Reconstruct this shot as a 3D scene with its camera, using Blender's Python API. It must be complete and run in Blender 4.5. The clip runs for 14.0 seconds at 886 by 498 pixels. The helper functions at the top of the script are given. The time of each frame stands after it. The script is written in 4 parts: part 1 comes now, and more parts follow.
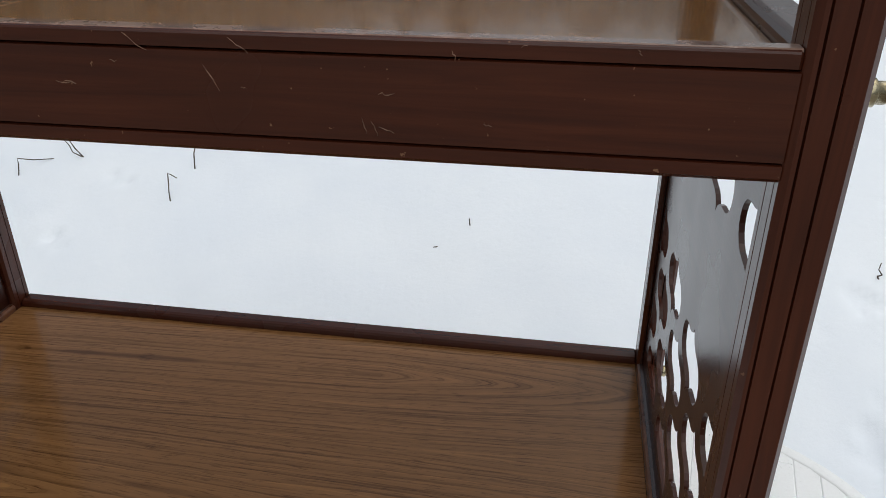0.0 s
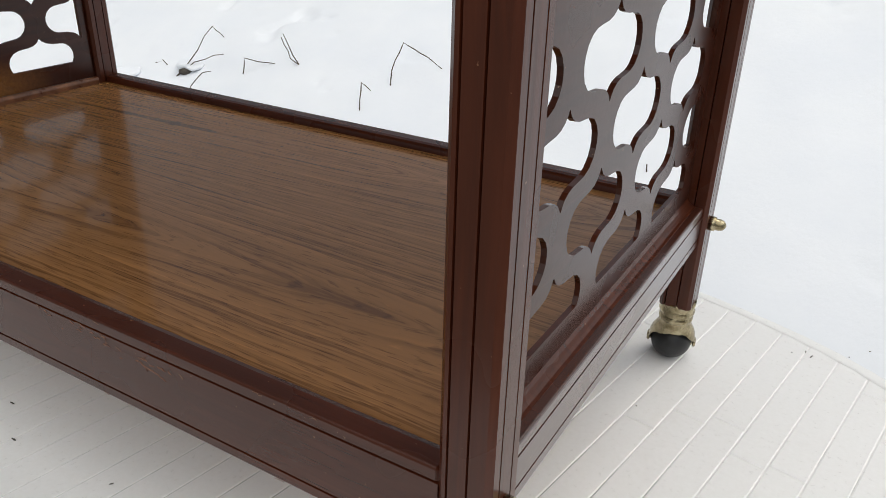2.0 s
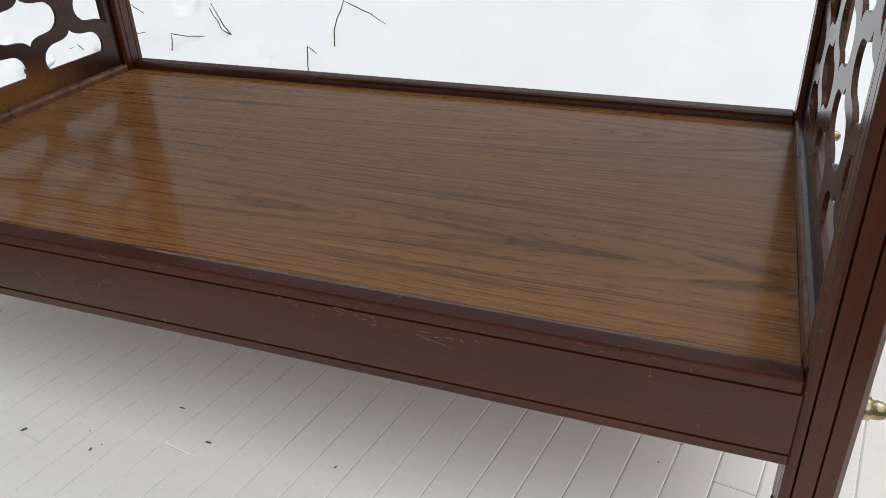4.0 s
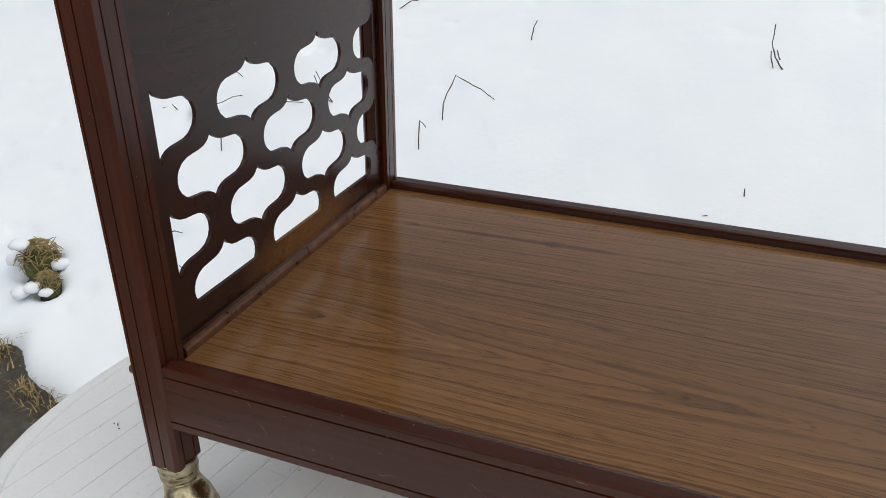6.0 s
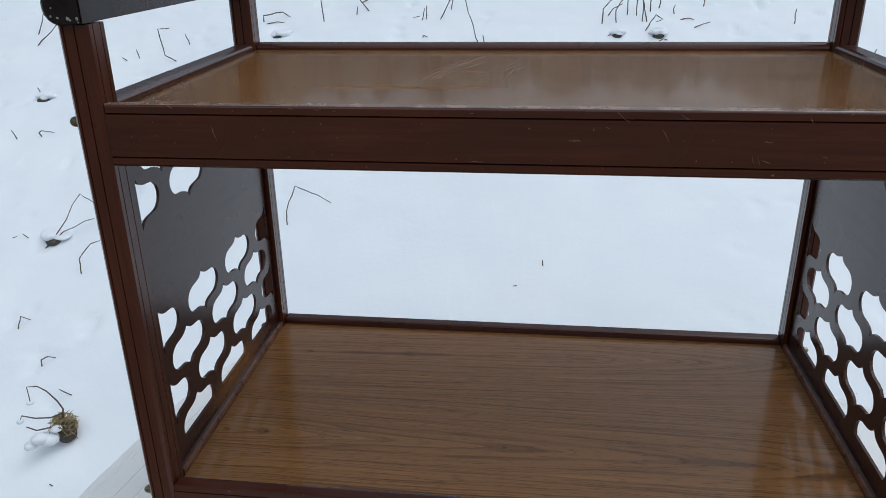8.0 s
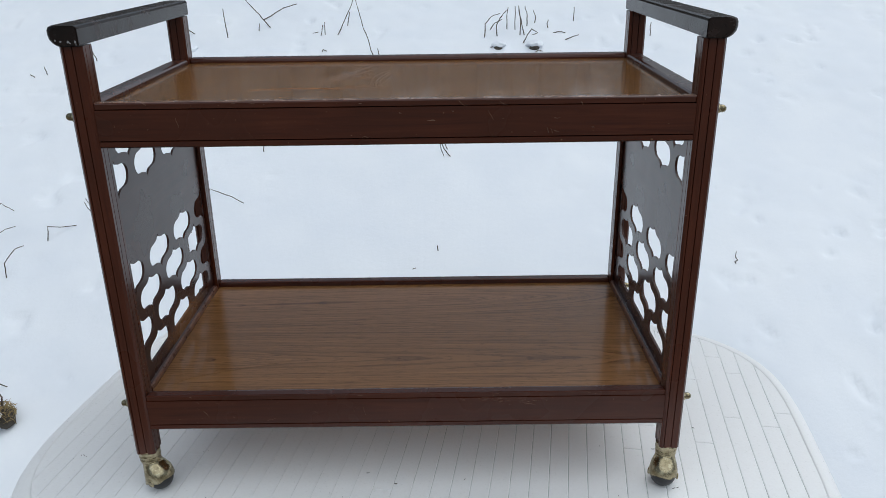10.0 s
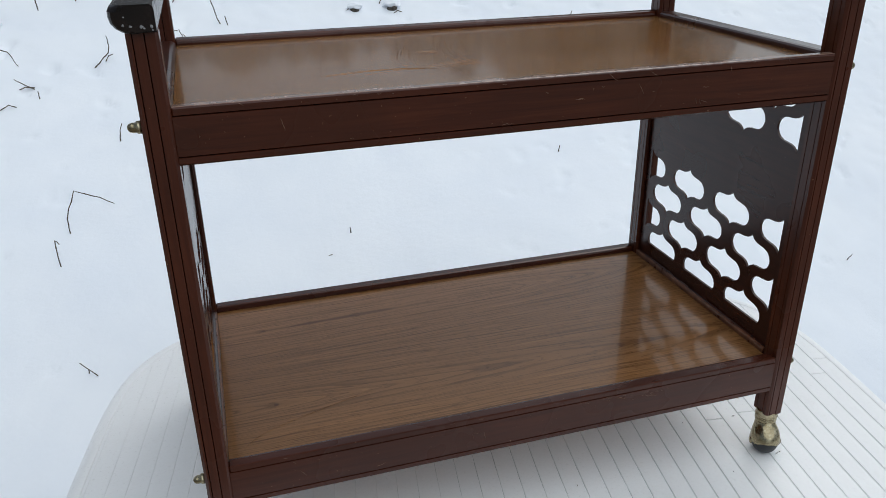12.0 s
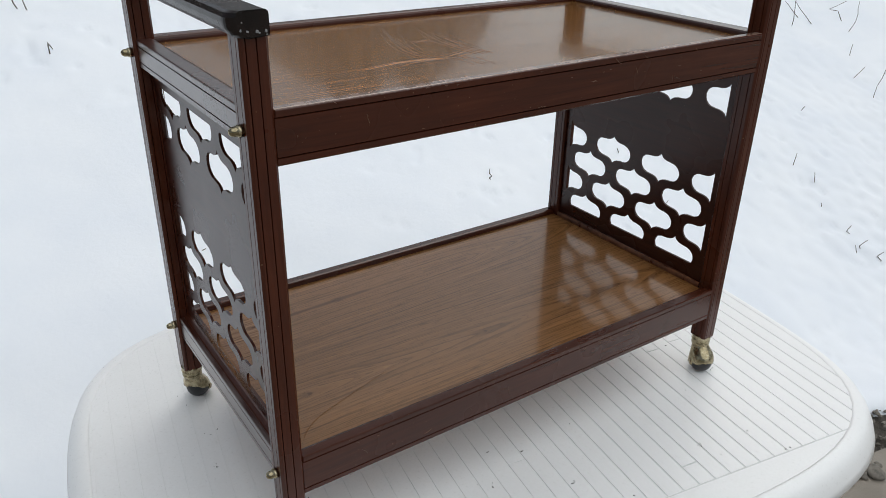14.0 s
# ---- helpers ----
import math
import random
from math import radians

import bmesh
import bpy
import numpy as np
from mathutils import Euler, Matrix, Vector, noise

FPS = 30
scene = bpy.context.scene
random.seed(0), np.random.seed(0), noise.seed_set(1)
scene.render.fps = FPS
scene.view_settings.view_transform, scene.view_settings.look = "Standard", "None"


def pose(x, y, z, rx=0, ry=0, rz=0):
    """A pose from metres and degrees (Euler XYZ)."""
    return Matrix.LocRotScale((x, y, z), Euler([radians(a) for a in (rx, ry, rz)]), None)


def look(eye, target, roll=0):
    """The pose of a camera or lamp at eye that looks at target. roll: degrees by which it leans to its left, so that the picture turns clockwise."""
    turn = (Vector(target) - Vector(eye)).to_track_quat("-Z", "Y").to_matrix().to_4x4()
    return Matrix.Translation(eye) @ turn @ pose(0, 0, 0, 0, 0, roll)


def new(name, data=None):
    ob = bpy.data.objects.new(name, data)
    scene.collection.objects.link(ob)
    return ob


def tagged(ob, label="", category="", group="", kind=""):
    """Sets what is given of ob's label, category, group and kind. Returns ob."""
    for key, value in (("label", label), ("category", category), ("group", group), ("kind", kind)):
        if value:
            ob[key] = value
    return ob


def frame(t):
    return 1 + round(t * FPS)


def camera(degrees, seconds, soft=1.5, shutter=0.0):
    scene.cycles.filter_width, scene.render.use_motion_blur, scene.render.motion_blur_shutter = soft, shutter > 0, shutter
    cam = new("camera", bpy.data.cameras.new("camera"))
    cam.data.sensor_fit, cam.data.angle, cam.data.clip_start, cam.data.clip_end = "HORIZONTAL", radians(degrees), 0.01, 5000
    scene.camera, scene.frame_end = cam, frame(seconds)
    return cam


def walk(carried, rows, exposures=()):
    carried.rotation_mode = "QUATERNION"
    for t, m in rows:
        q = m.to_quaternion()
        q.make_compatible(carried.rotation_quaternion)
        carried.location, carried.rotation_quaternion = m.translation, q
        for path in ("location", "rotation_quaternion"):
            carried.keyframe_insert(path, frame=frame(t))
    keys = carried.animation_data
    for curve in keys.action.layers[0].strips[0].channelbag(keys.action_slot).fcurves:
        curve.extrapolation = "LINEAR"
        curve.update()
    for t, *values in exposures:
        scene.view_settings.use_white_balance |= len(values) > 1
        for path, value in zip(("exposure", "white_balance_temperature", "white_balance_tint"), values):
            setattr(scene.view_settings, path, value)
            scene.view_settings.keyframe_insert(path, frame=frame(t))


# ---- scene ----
cam = camera(59.6, 14.0, soft=0.5)
PATH = [
    (0, (0.281, -0.534, 1.371), (-0.019, 1.224, 0.465), -0.1),
    (0.5, (0.366, -0.525, 1.299), (-0.244, 1.123, 0.342), 1.2),
    (1, (0.421, -0.503, 1.228), (-0.321, 1.115, 0.316), 4.3),
    (1.5, (0.461, -0.469, 1.155), (-0.408, 1.097, 0.265), 1.8),
    (2, (0.509, -0.443, 1.13), (-0.399, 1.108, 0.253), 1.5),
    (2.2, (0.516, -0.445, 1.116), (-0.368, 1.119, 0.238), 2.2),
    (4.3, (0.248, -0.555, 1.143), (-0.363, 1.07, 0.151), -1.7),
    (4.5, (0.198, -0.558, 1.161), (-0.389, 1.08, 0.175), -0.4),
    (5, (0.105, -0.56, 1.175), (-0.515, 1.086, 0.223), -0.1),
    (5.5, (0.038, -0.565, 1.195), (-0.61, 1.087, 0.272), 0.8),
    (6, (-0.015, -0.562, 1.209), (-0.663, 1.108, 0.319), 0.2),
    (6.5, (-0.037, -0.561, 1.261), (-0.604, 1.168, 0.43), -0.4),
    (7, (-0.034, -0.607, 1.328), (-0.56, 1.137, 0.503), -0.2),
    (7.5, (-0.025, -0.72, 1.398), (-0.381, 1.085, 0.615), 0.4),
    (8, (0.015, -0.847, 1.441), (-0.224, 0.986, 0.677), -1.0),
    (8.5, (0.123, -1.005, 1.464), (-0.104, 0.834, 0.712), -1.3),
    (9, (0.176, -1.137, 1.483), (-0.032, 0.698, 0.715), 0.4),
    (9.2, (0.175, -1.167, 1.491), (-0.015, 0.68, 0.746), 0.5),
    (11.3, (-0.26, -1.029, 1.461), (0.147, 0.781, 0.712), -0.9),
    (11.5, (-0.285, -0.994, 1.47), (0.163, 0.8, 0.709), -0.3),
    (12, (-0.333, -0.95, 1.478), (0.186, 0.792, 0.643), -0.8),
    (12.5, (-0.441, -0.941, 1.498), (0.209, 0.728, 0.608), -1.0),
    (13, (-0.551, -0.925, 1.505), (0.332, 0.632, 0.614), 0.3),
    (13.5, (-0.609, -0.904, 1.506), (0.381, 0.593, 0.624), 0.8),
    (14, (-0.64, -0.875, 1.51), (0.381, 0.596, 0.62), 1.1),
]
EXPOSURES = [(0, -0.03, 6350, 6), (0.5, -0.24, 5800, 5), (1.0, -0.1, 6250, 6), (1.5, 0.12, 6650, 7), (5.5, 0.18, 6700, 7), (6.5, -0.1, 6120, 5), (7.5, -0.17, 5780, 4), (9.2, -0.14, 5930, 5), (12, -0.1, 6000, 5), (14, -0.02, 6300, 6)]
walk(cam, [(t, look(eye, target, roll)) for t, eye, target, roll in PATH], EXPOSURES)

T = 0.72          # height of the garden table's top
RND = random.Random(7)

# ---- world and light ----
world = bpy.data.worlds.new("overcast_sky")
scene.world = world
world.use_nodes = True
wn, wl = world.node_tree.nodes, world.node_tree.links
sky = wn.new("ShaderNodeTexSky")
sky.sky_type = "NISHITA"
sky.sun_disc = False
sky.sun_elevation, sky.sun_rotation = radians(55), radians(50)
sky.dust_density, sky.air_density, sky.ozone_density = 4.0, 1.0, 1.0
grey = wn.new("ShaderNodeHueSaturation")
grey.inputs["Saturation"].default_value = 0.45
wl.new(sky.outputs[0], grey.inputs["Color"])
wl.new(grey.outputs[0], wn["Background"].inputs["Color"])
wn["Background"].inputs["Strength"].default_value = 0.086

sun_data = bpy.data.lights.new("sun", "SUN")
sun_data.energy, sun_data.angle, sun_data.color = 1.67, radians(90), (1.0, 0.982, 0.962)
sun = new("sun", sun_data)
sun.matrix_world = look((0.6, -3.2, 6.2), (0, 0, 0.9))


# ---- materials ----
def material(name, rough=0.5, metal=0.0, coat=0.0, spec=0.5):
    m = bpy.data.materials.new(name)
    m.use_nodes = True
    b = m.node_tree.nodes["Principled BSDF"]
    b.inputs["Roughness"].default_value = rough
    b.inputs["Metallic"].default_value = metal
    b.inputs["Coat Weight"].default_value = coat
    b.inputs["Specular IOR Level"].default_value = spec
    return m, m.node_tree.nodes, m.node_tree.links, b


def node(nodes, kind, **values):
    n = nodes.new(kind)
    for key, value in values.items():
        n.inputs[key.replace("_", " ")].default_value = value
    return n


def coords(nodes, links, scale=(1, 1, 1), turn=(0, 0, 0)):
    c = nodes.new("ShaderNodeTexCoord")
    mp = nodes.new("ShaderNodeMapping")
    mp.inputs["Scale"].default_value = scale
    mp.inputs["Rotation"].default_value = turn
    links.new(c.outputs["Object"], mp.inputs["Vector"])
    return mp.outputs[0]


def noise_tex(nodes, links, vector, scale, detail=4.0, rough=0.55, distort=0.0):
    n = node(nodes, "ShaderNodeTexNoise", Scale=scale, Detail=detail, Roughness=rough, Distortion=distort)
    if vector is not None:
        links.new(vector, n.inputs["Vector"])
    return n.outputs["Fac"]


def ramp(nodes, links, fac, *stops):
    r = nodes.new("ShaderNodeValToRGB")
    el = r.color_ramp.elements
    while len(el) < len(stops):
        el.new(0.5)
    for e, (p, c) in zip(el, stops):
        e.position = p
        e.color = (*c, 1) if len(c) == 3 else c
    links.new(fac, r.inputs["Fac"])
    return r.outputs["Color"]


def math_node(nodes, links, op, a, b=None):
    n = nodes.new("ShaderNodeMath")
    n.operation = op
    for i, v in enumerate((a, b)):
        if v is None:
            continue
        if isinstance(v, (int, float)):
            n.inputs[i].default_value = v
        else:
            links.new(v, n.inputs[i])
    return n.outputs[0]


def mixed(nodes, links, fac, a, b, blend="MIX"):
    n = nodes.new("ShaderNodeMix")
    n.data_type, n.blend_type = "RGBA", blend
    for i, v in ((0, fac), (6, a), (7, b)):
        if isinstance(v, (int, float)):
            n.inputs[i].default_value = v
        elif isinstance(v, tuple):
            n.inputs[i].default_value = (*v, 1)
        else:
            links.new(v, n.inputs[i])
    return n.outputs[2]


def bump(nodes, links, b, height, strength=0.2, distance=0.002):
    n = node(nodes, "ShaderNodeBump", Strength=strength, Distance=distance)
    links.new(height, n.inputs["Height"])
    links.new(n.outputs[0], b.inputs["Normal"])


def mahogany(name, axis, sheen=0.28, dark=1.0, gloss=0.34, coat=0.0):
    """Dark red-brown lacquered wood, its grain along one axis."""
    m, n, l, b = material(name, sheen, spec=gloss, coat=coat)
    b.inputs["Coat Roughness"].default_value = 0.26
    stretch = {"x": (3, 60, 60), "y": (60, 3, 60), "z": (60, 60, 3)}[axis]
    grain = noise_tex(n, l, coords(n, l, stretch), 2.2, 6, 0.65, 0.6)
    cloud = noise_tex(n, l, coords(n, l), 7, 3)
    c1 = ramp(n, l, grain, (0.30, (0.034 * dark, 0.0082 * dark, 0.0036 * dark)), (0.5, (0.062 * dark, 0.0140 * dark, 0.0055 * dark)), (0.74, (0.092 * dark, 0.0225 * dark, 0.0090 * dark)))
    c2 = mixed(n, l, cloud, c1, (0.034 * dark, 0.0082 * dark, 0.0036 * dark))
    specks = noise_tex(n, l, coords(n, l), 260, 2)
    worn = ramp(n, l, specks, (0.735, (0, 0, 0)), (0.77, (1, 1, 1)))
    l.new(mixed(n, l, worn, c2, (0.20, 0.10, 0.055)), b.inputs["Base Color"])
    l.new(math_node(n, l, "ADD", math_node(n, l, "MULTIPLY", cloud, 0.22), sheen - 0.1), b.inputs["Roughness"])
    bump(n, l, b, math_node(n, l, "ADD", grain, math_node(n, l, "MULTIPLY", specks, 0.35)), 0.10, 0.001)
    return m


WOOD_X = mahogany("mahogany_lengthwise", "x", 0.25, 1.2, 0.12, 0.55)
WOOD_Y = mahogany("mahogany_crosswise", "y", 0.28, 1.0, 0.5, 0.9)
WOOD_Z = mahogany("mahogany_upright", "z", 0.28, 1.35, 0.12, 0.5)
PANEL = mahogany("mahogany_panel", "y", 0.28, 0.85, 0.15, 0.42)


def laminate(name, hearts, gloss, haze, shade):
    """Printed oak laminate with an embossed grain: fine broken lines that bend into nested arches round heart lines."""
    m, n, l, b = material(name, 0.10, coat=gloss, spec=0.25)
    b.inputs["Coat Roughness"].default_value = haze
    c = n.new("ShaderNodeTexCoord")
    sep = n.new("ShaderNodeSeparateXYZ")
    l.new(c.outputs["Object"], sep.inputs[0])
    x, y = sep.outputs[0], sep.outputs[1]
    warp = noise_tex(n, l, coords(n, l, (2.0, 5, 1)), 1.0, 2, 0.45)
    wobble = noise_tex(n, l, coords(n, l, (16, 70, 1)), 1.0, 3, 0.55)
    field = None
    for heart, tip, slope, reach, steep in hearts:
        # nested pointed arches whose tips follow one another along the heart line
        off = math_node(n, l, "SUBTRACT", y, heart)
        off = math_node(n, l, "SUBTRACT", off, math_node(n, l, "MULTIPLY", x, slope))
        square = math_node(n, l, "MULTIPLY", off, off)
        run = math_node(n, l, "MAXIMUM", math_node(n, l, "SUBTRACT", x, tip), 0.0)
        near = math_node(n, l, "ADD", math_node(n, l, "MULTIPLY", square, 1 / (reach * reach)), 1.0)
        rise = math_node(n, l, "DIVIDE", math_node(n, l, "MULTIPLY", run, steep), near)
        arch = math_node(n, l, "ADD", math_node(n, l, "SQRT", math_node(n, l, "ADD", square, 0.00003)), rise)
        field = arch if field is None else math_node(n, l, "MINIMUM", field, arch)
    field = math_node(n, l, "ADD", field, math_node(n, l, "MULTIPLY", warp, 0.017))
    field = math_node(n, l, "ADD", field, math_node(n, l, "MULTIPLY", wobble, 0.0036))

    def grain(across, lengthwise, detail, rough):
        v = n.new("ShaderNodeCombineXYZ")
        l.new(math_node(n, l, "MULTIPLY", field, across), v.inputs[0])
        l.new(math_node(n, l, "MULTIPLY", x, lengthwise), v.inputs[1])
        return noise_tex(n, l, v.outputs[0], 1.0, detail, rough)
    wide, fine, pores, veins = grain(60, 0.8, 2, 0.5), grain(300, 2.6, 3, 0.68), grain(820, 40, 2, 0.55), grain(45, 2.2, 2, 0.5)
    tone = noise_tex(n, l, coords(n, l, (1.5, 9, 1)), 1.2, 3)

    def tint(r, g, bl):
        return (r * shade[0], g * shade[1], bl * shade[2])
    base = ramp(n, l, wide, (0.26, tint(0.355, 0.164, 0.053)), (0.52, tint(0.396, 0.186, 0.063)), (0.76, tint(0.436, 0.209, 0.074)))
    base = mixed(n, l, math_node(n, l, "MULTIPLY", tone, 0.5), base, tint(0.335, 0.148, 0.047))
    thread = ramp(n, l, fine, (0.36, (0.42, 0.36, 0.30)), (0.46, (0.94, 0.93, 0.92)), (0.60, (1.04, 1.04, 1.04)), (0.70, (1.34, 1.33, 1.29)))
    base = mixed(n, l, 0.75, base, thread, "MULTIPLY")
    dots = ramp(n, l, pores, (0.34, (0.38, 0.31, 0.25)), (0.42, (1, 1, 1)), (0.64, (1, 1, 1)), (0.72, (1.35, 1.34, 1.30)))
    base = mixed(n, l, 0.65, base, dots, "MULTIPLY")
    # growth rings: each a thin dark line that fades off to one side, broken here and there; its pale edge paints in the
    # gleam of embossed ridges
    turns = math_node(n, l, "FRACT", math_node(n, l, "ADD", math_node(n, l, "MULTIPLY", field, 150), math_node(n, l, "MULTIPLY", veins, 3.2)))
    dark = ramp(n, l, turns, (0.0, (0.36, 0.29, 0.23)), (0.10, (0.46, 0.39, 0.33)), (0.30, (0.98, 0.97, 0.96)), (0.84, (1.06, 1.06, 1.05)), (0.93, (1.30, 1.29, 1.25)), (1.0, (0.62, 0.56, 0.50)))
    gaps = ramp(n, l, noise_tex(n, l, coords(n, l, (9, 60, 1)), 1.0, 2), (0.36, (0.2, 0.2, 0.2)), (0.56, (1, 1, 1)))
    base = mixed(n, l, gaps, base, mixed(n, l, 0.55, base, dark, "MULTIPLY"))
    l.new(base, b.inputs["Base Color"])
    wipe = noise_tex(n, l, coords(n, l, (2, 7, 1)), 3, 4)
    l.new(math_node(n, l, "ADD", math_node(n, l, "MULTIPLY", wipe, 0.14), 0.14), b.inputs["Roughness"])
    bump(n, l, b, math_node(n, l, "ADD", pores, math_node(n, l, "MULTIPLY", fine, 1.6)), 0.16, 0.0006)
    return m


# each heart line: its depth, first tip, lean, how far its arches reach to the sides and how closely they nest
LAM_LOW = laminate("laminate_lower", ((-0.093, -0.36, -0.01, 0.026, 0.045), (0.119, 0.10, 0.04, 0.032, 0.13)), 0.36, 0.07, (0.72, 0.735, 0.745))
LAM_UP = laminate("laminate_upper", ((-0.010, -0.26, 0.02, 0.026, 0.05), (0.160, -0.10, 0.0, 0.026, 0.05)), 0.42, 0.07, (0.58, 0.59, 0.53))


def snow_material():
    m, n, l, b = material("snow", 0.6, spec=0.3)
    g = noise_tex(n, l, coords(n, l), 3.0, 5)
    l.new(ramp(n, l, g, (0.3, (0.80, 0.835, 0.89)), (0.7, (0.86, 0.885, 0.92))), b.inputs["Base Color"])
    fine = noise_tex(n, l, coords(n, l), 55, 6, 0.7)
    crumbs = noise_tex(n, l, coords(n, l), 14, 4)
    bump(n, l, b, math_node(n, l, "ADD", fine, math_node(n, l, "MULTIPLY", crumbs, 1.2)), 0.16, 0.006)
    return m


def soil_material():
    m, n, l, b = material("soil_and_gravel", 0.9)
    g = noise_tex(n, l, coords(n, l), 18, 8, 0.7)
    p = noise_tex(n, l, coords(n, l), 90, 4, 0.6)
    c = ramp(n, l, g, (0.3, (0.022, 0.017, 0.012)), (0.55, (0.07, 0.058, 0.045)), (0.75, (0.15, 0.135, 0.115)))
    l.new(mixed(n, l, math_node(n, l, "MULTIPLY", p, 0.5), c, (0.10, 0.09, 0.078)), b.inputs["Base Color"])
    bump(n, l, b, math_node(n, l, "ADD", g, p), 0.8, 0.012)
    return m


def path_material():
    m, n, l, b = material("wet_concrete_path", 0.55)
    g = noise_tex(n, l, coords(n, l), 5, 8, 0.65)
    p = noise_tex(n, l, coords(n, l), 160, 3)
    c = ramp(n, l, g, (0.3, (0.16, 0.135, 0.105)), (0.7, (0.27, 0.24, 0.20)))
    l.new(mixed(n, l, math_node(n, l, "MULTIPLY", p, 0.4), c, (0.19, 0.17, 0.145)), b.inputs["Base Color"])
    bump(n, l, b, p, 0.3, 0.003)
    return m


def plastic_material():
    m, n, l, b = material("white_plastic", 0.36)
    g = noise_tex(n, l, coords(n, l), 4.5, 5, 0.6)
    d = noise_tex(n, l, coords(n, l), 34, 5, 0.7)
    p = noise_tex(n, l, coords(n, l), 240, 3, 0.7)
    blend = math_node(n, l, "ADD", math_node(n, l, "MULTIPLY", g, 0.2), math_node(n, l, "MULTIPLY", p, 0.8))
    c = ramp(n, l, blend, (0.32, (0.868, 0.868, 0.862)), (0.70, (0.905, 0.907, 0.906)))
    dirt = ramp(n, l, d, (0.55, (0, 0, 0)), (0.95, (0.2, 0.2, 0.2)))
    l.new(mixed(n, l, dirt, c, (0.66, 0.64, 0.60)), b.inputs["Base Color"])
    l.new(math_node(n, l, "ADD", math_node(n, l, "MULTIPLY", p, 0.22), 0.2), b.inputs["Roughness"])
    bump(n, l, b, d, 0.08, 0.001)
    return m


def groove_material():
    m, n, l, b = material("dirt_in_grooves", 0.7)
    g = noise_tex(n, l, coords(n, l), 3.2, 5, 0.6)
    d = noise_tex(n, l, coords(n, l, (1, 1, 1)), 24, 4, 0.7)
    c = n.new("ShaderNodeTexCoord")
    sep = n.new("ShaderNodeSeparateXYZ")
    l.new(c.outputs["Object"], sep.inputs[0])
    side = math_node(n, l, "ADD", math_node(n, l, "MULTIPLY", sep.outputs[0], 0.16), math_node(n, l, "MULTIPLY", sep.outputs[1], -0.28))
    mask = math_node(n, l, "ADD", math_node(n, l, "ADD", math_node(n, l, "MULTIPLY", g, 0.7), math_node(n, l, "MULTIPLY", d, 0.35)), side)
    l.new(ramp(n, l, mask, (0.50, (0.86, 0.86, 0.85)), (0.62, (0.40, 0.445, 0.42)), (0.80, (0.17, 0.165, 0.16))), b.inputs["Base Color"])
    return m


def simple(name, low, high, scale, rough=0.6, metal=0.0, strength=0.2, coat=0.0):
    m, n, l, b = material(name, rough, metal, coat)
    g = noise_tex(n, l, coords(n, l), scale, 5, 0.6)
    l.new(ramp(n, l, g, (0.35, low), (0.68, high)), b.inputs["Base Color"])
    l.new(math_node(n, l, "ADD", math_node(n, l, "MULTIPLY", g, 0.25), max(rough - 0.12, 0.05)), b.inputs["Roughness"])
    bump(n, l, b, g, strength, 0.001)
    return m


GROOVE = groove_material()
SNOW, SOIL, PATHWAY, PLASTIC = snow_material(), soil_material(), path_material(), plastic_material()
BRASS = simple("aged_brass", (0.21, 0.17, 0.095), (0.58, 0.51, 0.345), 90, 0.26, 1.0, 0.15)
RUBBER = simple("dark_rubber", (0.012, 0.012, 0.013), (0.028, 0.028, 0.03), 60, 0.42)
BLACK = simple("worn_black_lacquer", (0.006, 0.0042, 0.0038), (0.024, 0.0135, 0.0115), 30, 0.24, strength=0.06, coat=0.0)
BLACK.node_tree.nodes["Principled BSDF"].inputs["Specular IOR Level"].default_value = 0.32
SCUFF = simple("bare_scuffed_wood", (0.10, 0.042, 0.023), (0.27, 0.145, 0.085), 300, 0.6)
PALE_CHIP = simple("pale_chip", (0.16, 0.16, 0.165), (0.34, 0.34, 0.35), 300, 0.6)
TWIG = simple("dead_stalk", (0.055, 0.042, 0.032), (0.16, 0.125, 0.095), 90, 0.85)
STRAW = simple("dry_straw", (0.20, 0.14, 0.055), (0.42, 0.32, 0.15), 60, 0.8)
MOSS = simple("moss_grass", (0.035, 0.045, 0.012), (0.12, 0.12, 0.035), 60, 0.9)
STONE = simple("grey_stone", (0.10, 0.09, 0.075), (0.24, 0.215, 0.18), 40, 0.8, strength=0.5)
# bead colour lightened to paint the lit line at the panel's foot
BEAD = simple("lit_reddish_bead", (0.085, 0.026, 0.011), (0.24, 0.10, 0.045), 60, 0.3)


def glint_panel():
    """The panel's lacquer with the board's golden reflection painted in above the bottom edge."""
    m = PANEL.copy()
    m.name = "mahogany_panel_glint"
    n, l = m.node_tree.nodes, m.node_tree.links
    b = n["Principled BSDF"]
    old = b.inputs["Base Color"].links[0].from_socket
    c = n.new("ShaderNodeTexCoord")
    d = n.new("ShaderNodeVectorMath")
    d.operation = "DISTANCE"
    mp = n.new("ShaderNodeMapping")
    mp.inputs["Scale"].default_value = (0, 1, 3.0)
    l.new(c.outputs["Object"], mp.inputs["Vector"])
    l.new(mp.outputs[0], d.inputs[0])
    d.inputs[1].default_value = (0, 0.01, 0.174 * 3.0)
    near = ramp(n, l, d.outputs["Value"], (0.03, (1, 1, 1)), (0.11, (0, 0, 0)))
    speck = ramp(n, l, noise_tex(n, l, coords(n, l), 240, 4, 0.7), (0.30, (0.35, 0.35, 0.35)), (0.70, (0.75, 0.75, 0.75)))
    l.new(mixed(n, l, mixed(n, l, 1.0, near, speck, "MULTIPLY"), old, (0.38, 0.16, 0.036)), b.inputs["Base Color"])
    return m


PANEL_GLINT = glint_panel()


